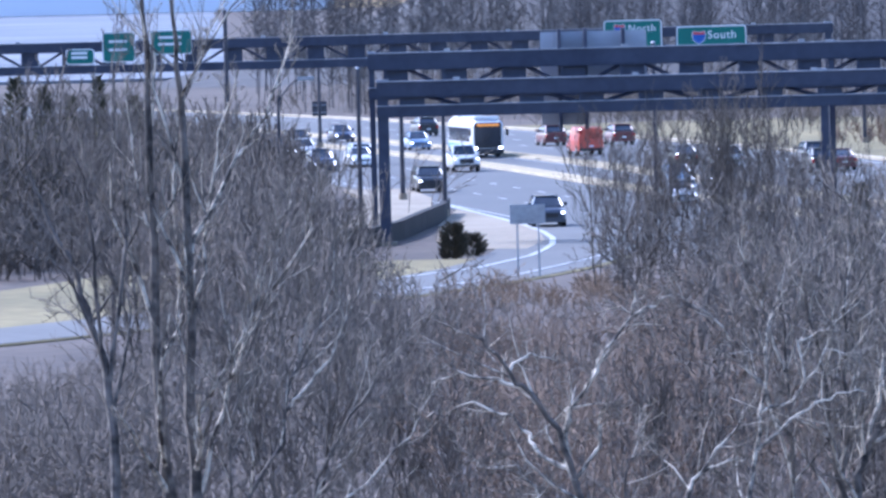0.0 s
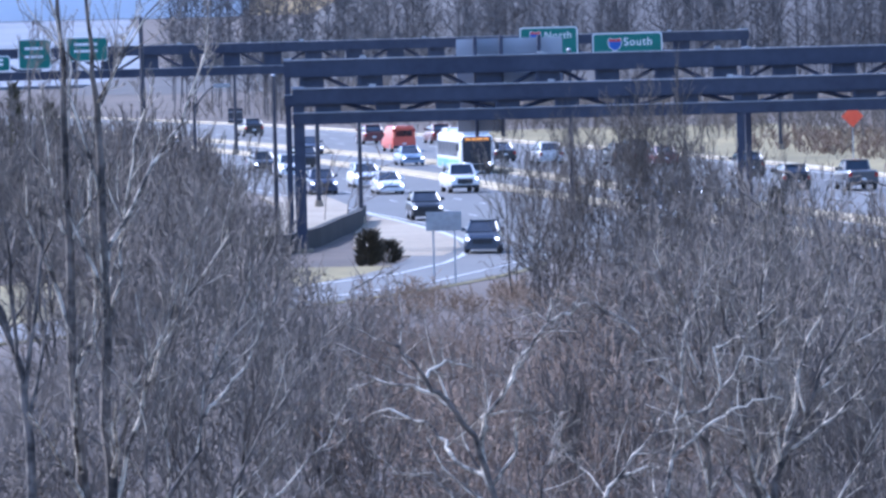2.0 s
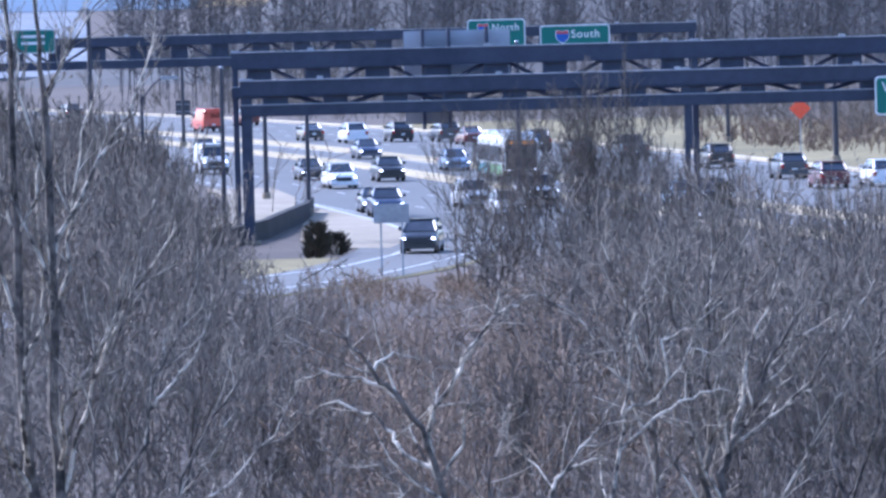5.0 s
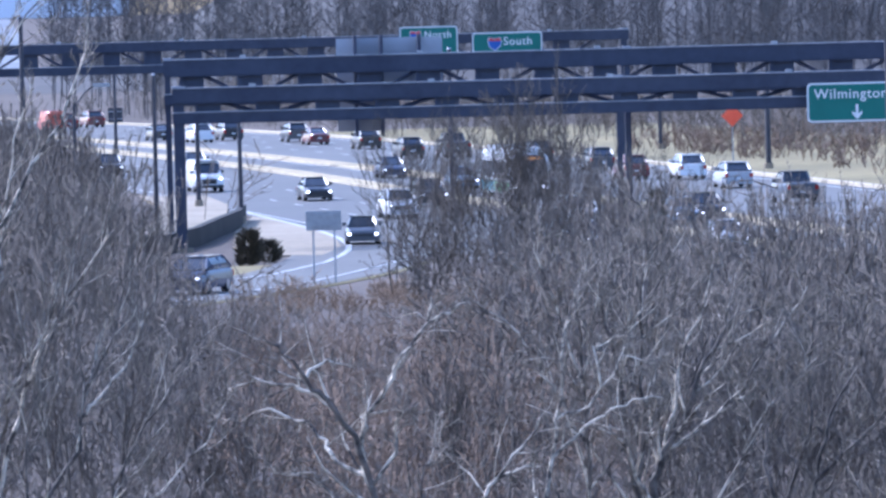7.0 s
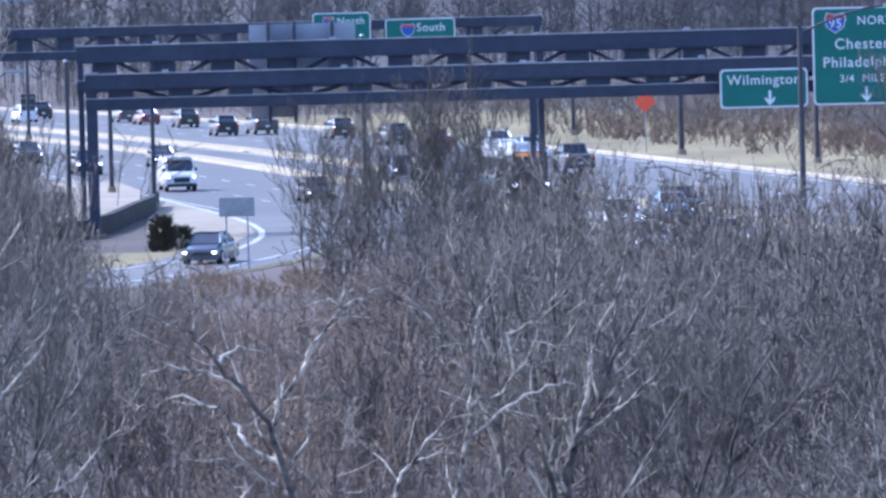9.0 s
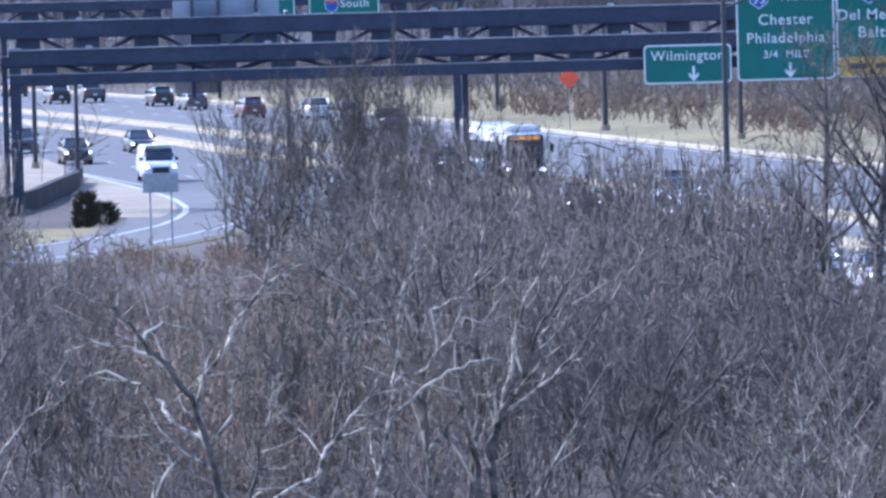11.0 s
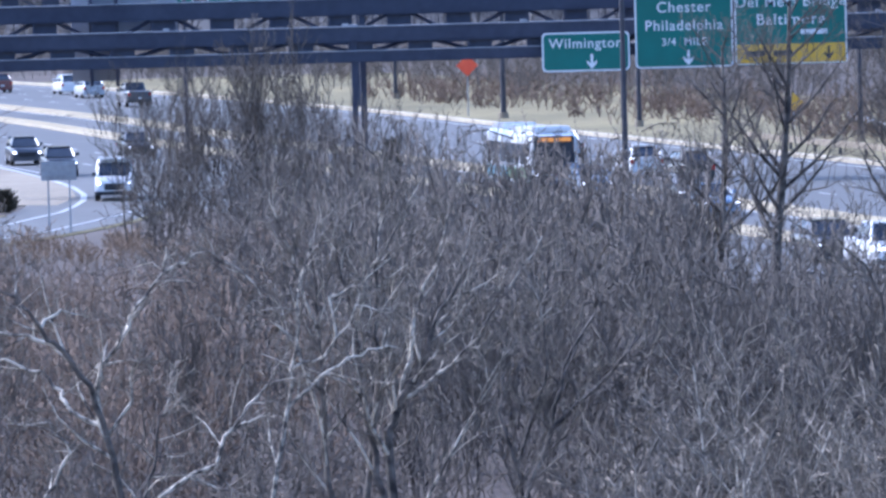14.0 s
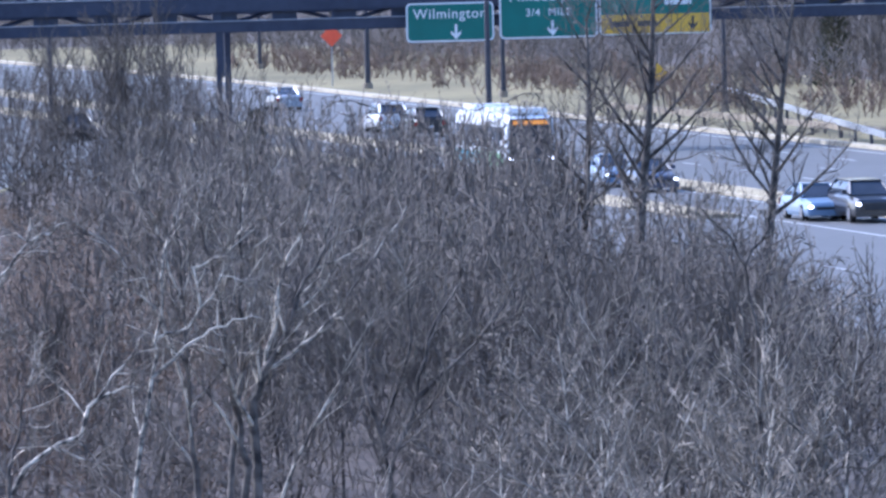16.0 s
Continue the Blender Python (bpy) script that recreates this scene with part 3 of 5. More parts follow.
# ---- far woods ----
def far_woods():
    rng = np.random.default_rng(9)
    segs = []
    for i in range(520):
        y = rng.uniform(800, 1080)
        x = rng.uniform(-21, 135) * y / 900
        off = x - road(min(y, 1050), 0)
        if -22 < off < 30:
            y = rng.uniform(960, 1080)
            x = rng.uniform(-21, 135) * y / 900
        h = rng.uniform(12, 19)
        bx = x
        segs.append((bx, y, 0, bx + rng.normal(0, 0.6), y, h, 0.06, 0.03))
        for j in range(34):
            f = rng.uniform(0.15, 1)
            a = rng.uniform(0, 6.28)
            L = rng.uniform(1.5, 4.5) * (1.2 - 0.6 * f)
            e = rng.uniform(0.3, 1.4)
            q = (bx + L * math.cos(a) * math.cos(e), y + L * math.sin(a) * math.cos(e), h * f + L * math.sin(e))
            segs.append((bx, y, h * f, *q, 0.04, 0.026))
            m = rng.uniform(0.3, 0.9)
            w = (bx + (q[0] - bx) * m, y + (q[1] - y) * m, h * f + (q[2] - h * f) * m)
            segs.append((*w, w[0] + rng.normal(0, 1.2), w[1] + rng.normal(0, 1), w[2] + rng.uniform(0.2, 1.8), 0.036, 0.02))
    me = tube_mesh("far_woods", np.array(segs), 3)
    me.materials.append(M_FARWOOD)
    tagged(new("far_woods", me), "hazy leafless woods far behind the highway", "woods", kind="stuff")
    # the rising wooded ground behind
    bm = bmesh.new()
    rows = []
    for y in (1085, 1130, 1200, 1400):
        rows.append([bm.verts.new((x, y, {1085: -0.5, 1130: 9, 1200: 20, 1400: 24}[y] * min(1, max(0.0, (x + 40) / 60)) ** 1.5 + 1.5 * noise.noise((x * 0.02, y * 0.02, 3)) * (y > 1090))) for x in range(-40, 420, 8)])
    for a, b in zip(rows, rows[1:]):
        for i in range(len(a) - 1):
            bm.faces.new((a[i], a[i + 1], b[i + 1], b[i]))
    tagged(part("backdrop", bm, M_HILL), "rising wooded ground behind the highway", "hillside", kind="structure")
    # scrub on the verges beyond the road
    rows, low = [], []
    for i in range(110):
        y = rng.uniform(450, 660)
        rows.append((road(y, rng.uniform(35.5, 56)), y, -0.1, rng.uniform(1.0, 2.8), rng.uniform(0, 6), i, rng.uniform(0.9, 1.5)))
    for i in range(80):
        y = rng.uniform(420, 700)
        low.append((road(y, rng.uniform(44, 74)), y, -0.1, rng.uniform(3.0, 6.5), rng.uniform(0, 6), i, rng.uniform(0.8, 1.3)))
    for i in range(130):
        y = rng.uniform(450, 900)
        x = road(y, rng.uniform(-55, -20))
        if x > -6 - (y - 450) * 0.06:
            continue
        low.append((x, y, -0.2, rng.uniform(2.5, 7.0), rng.uniform(0, 6), i, rng.uniform(0.9, 1.5)))
    for i in range(85):
        y = rng.uniform(690, 860)
        low.append((road(y, rng.uniform(33, 62)), y, -0.2, rng.uniform(3.0, 6.5), rng.uniform(0, 6), i, rng.uniform(0.8, 1.2)))
    thicket("roadside_scrub", "tall bare grey-brown scrub behind the verges", low, M_TWIG, 0.01, shapes=HEDGE)
    stand = []
    for i in range(55):
        y = rng.uniform(378, 520)
        side = rng.uniform(-0.072, -0.0165)
        stand.append((side * y - 1.5, y, -0.2, (rng.uniform(4.5, 7.0) if side > -0.026 else rng.uniform(5.5, 9.0)) if side > -0.038 else rng.uniform(8, 11.2), rng.uniform(0, 6), i, rng.uniform(0.7, 1.0)))
    for i in range(60):
        y = rng.uniform(425, 520)
        side = rng.uniform(-0.042, -0.0165)
        top = np.interp(side, [-0.042, -0.025, -0.0165], [1.15, 1.25, 1.7]) + rng.uniform(0, 0.5)
        stand.append((side * y, y, -0.2, EYE_Z - top * y / 100, rng.uniform(0, 6), i, rng.uniform(0.5, 0.8)))
    for i in range(60):
        y = rng.uniform(520, 640) if i % 2 else rng.uniform(630, 760)
        stand.append((rng.uniform(*((0.120, 0.145) if i % 2 else (0.085, 0.125))) * y, y, -0.2, rng.uniform(6, 11), rng.uniform(0, 6), i, rng.uniform(0.7, 1.1)))
    under = []
    for i in range(60):
        y = rng.uniform(372, 410)
        under.append((rng.uniform(-0.072, -0.02) * y, y, -0.2, rng.uniform(2.0, 4.5), rng.uniform(0, 6), i, rng.uniform(0.9, 1.4)))
    thicket("woods", "dark tangled underwood behind the grass patch", under, M_DARK, 0.012, shapes=HEDGE)
    thicket("woods", "dark dense leafless woods behind the grass patch", stand, M_DARK, 0.012, shapes=TALL)
    thicket("roadside_scrub", "bare reddish-brown scrub on the far verge", rows, M_RUST, 0.011, shapes=HEDGE)


far_woods()


# ---- gantries and signs ----
def truss_frame(name, y, x0, x1, chords, legs, label, phase=0.0, pitch=3.1):
    """A planar steel truss over the road: two box chords, webs, dark web plates and legs."""
    e = empty(name, label, "gantry", "gantries")
    (t0, t1), (b0, b1) = chords
    for a, b, nm in ((t0, t1, "top_chord"), (b0, b1, "bottom_chord")):
        c = part(nm, box(x0, x1, y - 0.3, y + 0.3, a, b, 0.03), M_STEEL, e)
        # each chord's top edge is coloured as if sunlit; the underside stays plain
        part("flange", box(x0, x1, y - 0.38, y + 0.38, b, b + 0.06), M_STEEL_LIT_TOP, c, "flange painted pale as a sunlit top edge")
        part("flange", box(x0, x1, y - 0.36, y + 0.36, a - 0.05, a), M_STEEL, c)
    i, x = 0, x0 + 0.9 + phase
    while x < x1 - 3:
        part("web_plate", box(x, x + 1.2, y - 0.05, y + 0.05, b1 + 0.06, t0 - 0.05), M_STEEL, e)
        part("upright", box(x - 0.08, x + 0.1, y - 0.2, y + 0.2, b1 + 0.06, t0 - 0.05), M_STEEL, e)
        lo, hi = (b1, t0) if i % 2 else (t0, b1)
        part("diagonal", beam((x + 1.2, y, lo), (x + pitch, y, hi), 0.14), M_STEEL, e)
        i, x = i + 1, x + pitch
    for lx, w in legs:
        leg = part("leg", box(lx - w / 2, lx + w / 2, y - 0.25, y + 0.25, -0.1, t1, 0.03), M_STEEL, e)
        part("base_plate", box(lx - w, lx + w, y - 0.5, y + 0.5, -0.1, 0.12), M_CONCRETE, leg)
        part("cap", box(lx - w / 2 - 0.06, lx + w / 2 + 0.06, y - 0.32, y + 0.32, t1 + 0.06, t1 + 0.14), M_STEEL_LIT_TOP, leg)
    for lx in np.arange(x0 + 4, x1, 9.3):
        part("lamp_bracket", box(lx, lx + 0.35, y - 0.15, y + 0.15, t1 + 0.06, t1 + 0.2, 0.03), M_GALV, e)
    return e


truss_frame("sign_gantry", 411, -3.25, 62, ((7.66, 8.4), (6.62, 7.14)), ((-2.93, 0.58), (19.95, 0.3), (61.6, 0.45)), "dark navy steel truss gantry across the highway", 0.4)
truss_frame("sign_gantry", 415, -3.7, 62, ((9.02, 9.85), (7.5, 8.05)), ((-3.5, 0.3), (20.6, 0.32), (61.4, 0.45)), "taller dark steel truss gantry behind the first", 0.0)
truss_frame("sign_gantry", 600, -36, 30, ((9.0, 9.66), (7.35, 7.9)), ((-34.5, 0.5), (29.6, 0.5)), "distant dark steel sign gantry over the carriageways", 0.5)


def rounded(w, h, r=0.25, n=5):
    pts = []
    for cx, cz, a in ((w - r, h - r, 0), (-w + r, h - r, 90), (-w + r, -h + r, 180), (w - r, -h + r, 270)):
        for i in range(n + 1):
            t = radians(a + 90 * i / n)
            pts.append((cx + r * math.cos(t), cz + r * math.sin(t)))
    return pts


def arrow(x, y, z, s, mat, parent):
    pts = [(0, -1), (0.62, -0.25), (0.62, 0.12), (0.16, -0.25), (0.16, 0.9), (-0.16, 0.9), (-0.16, -0.25), (-0.62, 0.12), (-0.62, -0.25)]
    part("arrow", plate([(x + a * s, z + b * s) for a, b in pts], y - 0.02, y), mat, parent, "down arrow")


def shield(x, y, z, s, number, parent):
    pts = [(-0.8, 0.9), (0, 0.72), (0.8, 0.9), (1, 0.3), (0.8, -0.45), (0, -1), (-0.8, -0.45), (-1, 0.3)]
    sh = part("shield", plate([(x + a * s * 1.1, z + b * s * 1.1) for a, b in pts], y - 0.015, y), M_WHITE, parent, "interstate route shield")
    part("field", plate([(x + a * s, z + b * s) for a, b in pts], y - 0.03, y - 0.015), M_BLUE, sh)
    part("crest", plate([(x + a * s, z + b * s) for a, b in ((-0.8, 0.9), (0, 0.72), (0.8, 0.9), (0.97, 0.42), (-0.97, 0.42))], y - 0.045, y - 0.03), M_RED, sh)
    if number:
        lettering("digits", number, s * 1.25, x, y - 0.05, z - 0.15 * s, M_WHITE, sh)


def guide_sign(x0, x1, y, z0, z1, label, hangers=True):
    e = empty("highway_sign", label, "sign", "green guide signs", pose((x0 + x1) / 2, y, (z0 + z1) / 2))
    w, h = (x1 - x0) / 2, (z1 - z0) / 2
    part("border", plate(rounded(w, h), -0.03, 0.0), M_WHITE, e, "white border")
    part("panel", plate(rounded(w - 0.09, h - 0.09, 0.2), -0.05, -0.03), M_GREEN, e, "green reflective sheet")
    part("backing", plate(rounded(w - 0.03, h - 0.03), 0.0, 0.06), M_ALU, e)
    if hangers:
        for k in (-0.6, 0.0, 0.6):
            part("bracket", box(k * w - 0.06, k * w + 0.06, 0.06, 0.6, -h * 0.9, h * 0.95), M_GALV, e)
    return e, w, h


def near_signs():
    e, w, h = guide_sign(29.68, 34.25, 410.0, 5.8, 7.84, "green guide sign with white letters reading Wilmington")
    lettering("letters", "Wilmington", 0.72, 0, -0.06, 0.42, M_WHITE, e)
    arrow(0.3, -0.05, -0.5, 0.42, M_WHITE, e)
    e, w, h = guide_sign(34.55, 39.66, 410.0, 5.85, 10.92, "large green guide sign for Chester and Philadelphia")
    shield(-1.35, -0.05, 1.75, 0.52, "95", e)
    lettering("letters", "NORTH", 0.62, 0.95, -0.06, 1.8, M_WHITE, e)
    lettering("letters", "Chester", 0.78, 0, -0.06, 0.6, M_WHITE, e)
    lettering("letters", "Philadelphia", 0.76, 0, -0.06, -0.35, M_WHITE, e)
    lettering("letters", "3/4  MILE", 0.55, 0, -0.06, -1.2, M_WHITE, e)
    arrow(0.2, -0.05, -2.0, 0.42, M_WHITE, e)
    e, w, h = guide_sign(39.76, 45.62, 410.0, 5.9, 10.92, "large green guide sign with a yellow band below")
    shield(-1.2, -0.05, 1.85, 0.52, "", e)
    lettering("letters", "Del Mem Bridge", 0.78, 0, -0.06, 0.72, M_WHITE, e)
    lettering("letters", "Baltimore", 0.82, 0, -0.06, -0.2, M_WHITE, e)
    part("bar", box(0.5, 1.9, -0.06, -0.05, -0.98, -0.72), M_WHITE, e)
    b = part("band", box(-w + 0.1, w - 0.1, -0.08, -0.05, -h + 0.08, -h + 1.05), M_YELLOW, e, "yellow exit band")
    for k in (-1.9, -0.45):
        part("bar", box(k - 0.5, k + 0.5, -0.1, -0.08, -h + 0.42, -h + 0.72), M_BLACK, b)
    arrow(1.95, -0.08, -h + 0.56, 0.38, M_BLACK, b)


near_signs()


def far_signs():
    e, w, h = guide_sign(12.6, 17.0, 599.5, 7.0, 10.3, "distant green guide sign for the northbound route")
    shield(-1.0, -0.05, 0.95, 0.42, "", e)
    lettering("letters", "North", 0.75, 0.7, -0.06, 1.0, M_WHITE, e)
    e, w, h = guide_sign(18.1, 23.4, 599.5, 7.6, 9.72, "distant green guide sign for the southbound route")
    shield(-0.95, -0.05, 0.2, 0.5, "", e)
    lettering("letters", "South", 0.85, 0.8, -0.06, 0.35, M_WHITE, e)
    for x0, x1, z0, z1 in ((-25.4, -22.9, 8.1, 10.4), (-28.2, -26.0, 8.0, 9.2), (-21.8, -18.6, 8.6, 10.45)):
        e, w, h = guide_sign(x0, x1, 599.5, z0, z1, "distant green guide sign half hidden by trees")
        for k in (0.3, -0.25):
            part("bar", box(-w * 0.6, w * 0.5, -0.07, -0.05, k * h, k * h + 0.2), M_WHITE, e)


far_signs()


def sign_back():
    """A big sign seen from behind, on dark steel posts."""
    e = empty("road_sign", "large pale sign seen from behind on dark posts", "sign", m=pose(5.4, 417, 0))
    for x0, x1, z0 in ((0, 0.95, 5.85), (1.02, 2.3, 5.85), (2.4, 4.3, 8.1), (4.38, 5.6, 8.1)):
        part("panel", box(x0, x1, 0.0, 0.08, z0, 10.75, 0.02), M_ALU, e)
    for x, z0 in ((0.98, 5.6), (2.35, 5.6), (4.34, 8.0)):
        part("post", box(x - 0.09, x + 0.09, -1.71, -0.02, z0, 10.9), M_STEEL, e)


sign_back()


def lamp_pole(x, y, height, label, r=0.14, arm=None):
    e = empty("lamp_pole", label, "pole", "roadside poles", pose(x, y, -0.05))
    part("shaft", rod((0, 0, 0), (0, 0, height), r, r * 0.7, 8), M_POLE, e)
    part("base", rod((0, 0, 0), (0, 0, 0.5), r * 1.8, r * 1.6, 8), M_CONCRETE, e)
    if arm:
        bm = bmesh.new()
        last = Vector((0, 0, height - 0.4))
        for i in range(1, 9):
            f = i / 8
            nxt = Vector((arm * f, 0, height - 0.4 + 1.3 * math.sin(f * 1.5)))
            rod(last, nxt, 0.06, 0.06, 6, bm)
            last = nxt
        part("arm", bm, M_POLE, e)
        part("luminaire", box(last.x - 0.2, last.x + 0.8, -0.18, 0.18, last.z - 0.12, last.z + 0.1, 0.05), M_GALV, e)
    else:
        part("cap", rod((0, 0, height), (0, 0, height + 0.1), r * 0.9, r * 0.5, 8), M_GALV, e)
    return e


for x, y, h, r in ((-10.0, 660, 8.5, 0.16), (-2.4, 493, 9.0, 0.16), (0.2, 455, 9.2, 0.14), (-4.4, 430, 9.0, 0.14), (37.1, 551, 8.2, 0.2), (43.8, 518, 7.6, 0.17), (33.5, 624, 8.0, 0.16), (53.0, 470, 9.0, 0.16), (12.3, 452, 9.8, 0.16), (-15, 560, 12.0, 0.2)):
    lamp_pole(x, y, h, "dark slender steel pole beside the road", r)
lamp_pole(-9.2, 452, 7.4, "dark pole with a short curved lamp arm", 0.13, arm=1.3)
lamp_pole(32.65, 395, 10.2, "tall dark pole with a curved lamp arm", 0.17, arm=4.4)


def plain_sign(x, y, width, height, z0, name, label, mat, diamond=False, posts=2):
    e = empty(name, label, "sign", m=pose(x, y, 0))
    if diamond:
        p = [(0, height / 2), (width / 2, 0), (0, -height / 2), (-width / 2, 0)]
        part("face", plate([(a, z0 + height / 2 + b) for a, b in p], -0.03, 0.0), mat, e)
        part("edge", plate([(a * 0.92, z0 + height / 2 + b * 0.92) for a, b in p], -0.036, -0.03), mat, e)
    else:
        part("face", box(-width / 2, width / 2, -0.03, 0.0, z0, z0 + height, 0.01), mat, e)
        for k in (0.25, 0.75):
            part("stiffener", box(-width / 2 + 0.05, width / 2 - 0.05, -0.07, -0.03, z0 + height * k - 0.03, z0 + height * k + 0.03), M_GALV, e)
    for k in ((-0.3, 0.3) if posts == 2 else (0,)):
        part("post", box(k * width - 0.04, k * width + 0.04, 0.0, 0.08, -0.3, z0 + height * 0.9), M_GALV, e)
    return e


plain_sign(3.9, 361, 1.62, 0.88, 2.4, "road_sign", "grey bare back of a road sign on two posts", M_GALV)
plain_sign(35.2, 560, 1.55, 1.55, 2.85, "work_sign", "bright orange diamond roadworks sign", M_ORANGE, True, 1)
plain_sign(52.1, 500, 1.2, 1.2, 1.2, "arrow_sign", "yellow diamond warning sign on a post", M_YELLOW, True, 1)
plain_sign(-10.6, 700, 1.3, 1.3, 2.0, "road_sign", "dark back of a roadside sign", M_POLE, False, 1)


def guardrail():
    e = empty("guardrail", "weathered rusty-brown steel guardrail on posts", "guardrail")
    path = line(29.5, 300, 470, 6)
    part("rail", ribbon(path, 0.05, 0.05, 0.45, 0.8), M_CONCRETE, e)
    for i, (x, y) in enumerate(path):
        part("post", box(x - 0.08, x + 0.08, y + 0.06, y + 0.2, -0.2, 0.75), M_POLE, e)
    e = empty("guardrail", "pale steel guardrail climbing the far bank", "guardrail")
    path = [(52.1, 391), (53.3, 432), (54.6, 470), (55.6, 500)]
    part("rail", ribbon(path, 0.05, 0.05, 0.75, 1.05), M_GALV, e)
    for (x, y), (u, v) in zip(path, path[1:]):
        for k in range(5):
            part("post", box(x + (u - x) * k / 5 + 0.06, x + (u - x) * k / 5 + 0.2, y + (v - y) * k / 5, y + (v - y) * k / 5 + 0.14, -0.2, 0.9), M_POLE, e)
    e = tagged(part("barrier_wall", ribbon([(-6.5, 402), (-3.6, 409), (-2.2, 420), (-1.1, 436), (0.0, 450), (0.3, 462)], 0.2, 0.2, -0.2, 0.95), M_WALL), "dark curved concrete barrier wall beside the ramp", "wall", kind="structure")
    tagged(part("pavement", ribbon([(-4.6, 428), (-3.4, 445), (-2.6, 465), (-2.6, 495), (-4.2, 520)], 2.2, 2.0, -0.2, 0.06), M_CONCRETE), "pale gravel shoulder held by the barrier wall", "gravel", kind="structure")


guardrail()


# ---- single trees ----
limbed_tree("bare_tree", -5.5, 165, 5, "tall leafless tree with two dark trunks", [
    (0.180, (-0.2, -0.1), (-0.3, 2.8), (-0.4, 3.8), (-0.5, 6.1), (-0.5, 9.7), (-0.5, 12.3), (-0.6, 13.9)),
    (0.160, (0.1, -0.1), (0.2, 2.8), (0.2, 5.6), (0.2, 8.1), (0.2, 11.1), (0.1, 12.0), (0.0, 13.7)),
    (0.058, (0.3, 7.9), (0.4, 8.5), (1.2, 10.0), (1.9, 10.9), (2.3, 12.0), (2.5, 13.1)),
    (0.043, (0.2, 10.8), (0.4, 11.8), (0.8, 12.7), (1.1, 13.4)),
    (0.058, (0.2, 4.2), (0.3, 4.7), (0.9, 5.6), (1.4, 6.5), (1.8, 7.7), (2.4, 9.2)),
    (0.054, (0.2, 3.2), (0.9, 4.9), (1.2, 6.1), (1.9, 7.2), (2.7, 8.4), (2.9, 9.1)),
    (0.043, (0.2, 6.8), (0.5, 7.8), (0.7, 9.3), (0.9, 10.6), (1.3, 11.7)),
    (0.043, (-0.5, 8.0), (-0.7, 9.0), (-0.9, 10.1), (-1.0, 11.6)),
    (0.043, (0.2, 5.6), (-0.1, 6.6), (0.0, 7.8), (-0.1, 9.2), (0.0, 10.4))], kids=(8, 5, 4, 3), twig=M_PALETWIG, limb_bark=M_PALE, twig_min=0.007, spread=0.5, up=0.6)
limbed_tree("bare_tree", -4.0, 163, 9, "leafless tree of slender slanting stems", [
    (0.061, (-0.9, -0.1), (-0.3, 2.7), (0.6, 4.2), (0.7, 5.1), (1.1, 6.1), (1.5, 6.8), (1.7, 7.9)),
    (0.043, (0.7, 4.7), (0.9, 5.1), (1.6, 5.9), (2.0, 6.8), (2.5, 8.0)),
    (0.050, (0.2, -0.1), (1.1, 2.6), (1.3, 3.4), (2.0, 4.7), (2.7, 5.6), (3.1, 6.5)),
    (0.043, (-0.8, -0.1), (-0.6, 2.7), (-0.5, 4.3), (-0.2, 5.7), (0.3, 7.1), (0.7, 8.1)),
    (0.036, (1.1, 2.6), (2.3, 3.3), (3.2, 4.3), (3.8, 5.3))], kids=(8, 5, 4, 3), twig=M_PALETWIG, limb_bark=M_PALE, twig_min=0.007, spread=0.5, up=0.55)
limbed_tree("bare_tree", -7.0, 163, 6, "leaning leafless tree with several thin stems", [
    (0.120, (0.1, -0.1), (0.1, 4.4), (0.0, 5.5), (-0.3, 6.7), (-0.6, 7.7), (-1.2, 8.8), (-1.6, 10.0)),
    (0.050, (0.0, 5.5), (-0.2, 7.4), (-0.2, 8.6), (-0.4, 9.8), (-0.9, 10.9)),
    (0.050, (0.1, 5.1), (0.4, 8.0), (0.4, 9.7), (0.2, 11.5), (0.3, 12.5)),
    (0.036, (-0.3, 6.7), (-0.8, 7.8), (-1.4, 8.4), (-2.0, 8.9))], spread=0.5, up=0.5)
limbed_tree("pale_tree", 2.0, 150, 8, "gnarled leafless tree with pale grey bark", [
    (0.088, (0.8, -0.1), (0.6, 2.9), (0.4, 4.1), (0.1, 5.1), (-0.4, 5.8), (-0.8, 6.2), (-1.2, 6.8), (-1.6, 7.1)),
    (0.048, (-0.4, 5.7), (-1.1, 6.1), (-1.8, 6.2), (-2.3, 6.0)),
    (0.072, (0.4, 4.2), (0.2, 4.9), (0.3, 5.4), (0.7, 6.0), (1.0, 6.6), (1.5, 7.2), (1.6, 7.7)),
    (0.040, (1.5, 7.2), (1.9, 7.4), (2.3, 7.6)),
    (0.048, (0.1, 4.4), (-0.3, 4.6), (-0.4, 5.0), (-0.8, 5.3), (-1.5, 5.6), (-2.0, 5.4), (-2.4, 5.3)),
    (0.040, (0.6, 4.0), (0.9, 4.8), (0.9, 5.4), (1.1, 5.6), (1.3, 5.4)),
    (0.048, (0.9, -0.1), (1.1, 2.9), (1.3, 3.4), (1.4, 4.4), (1.7, 4.6)),
    (0.036, (-0.6, 6.2), (-0.4, 6.6), (0.1, 6.4)),
    (0.048, (0.5, 1.5), (-0.8, 3.0), (-0.3, 3.8), (-0.7, 4.4), (-1.4, 4.4))], kids=(9, 5, 3, 2), twig=M_PALETWIG, limb_bark=M_PALE, twig_min=0.008, spread=0.85, up=0.2)
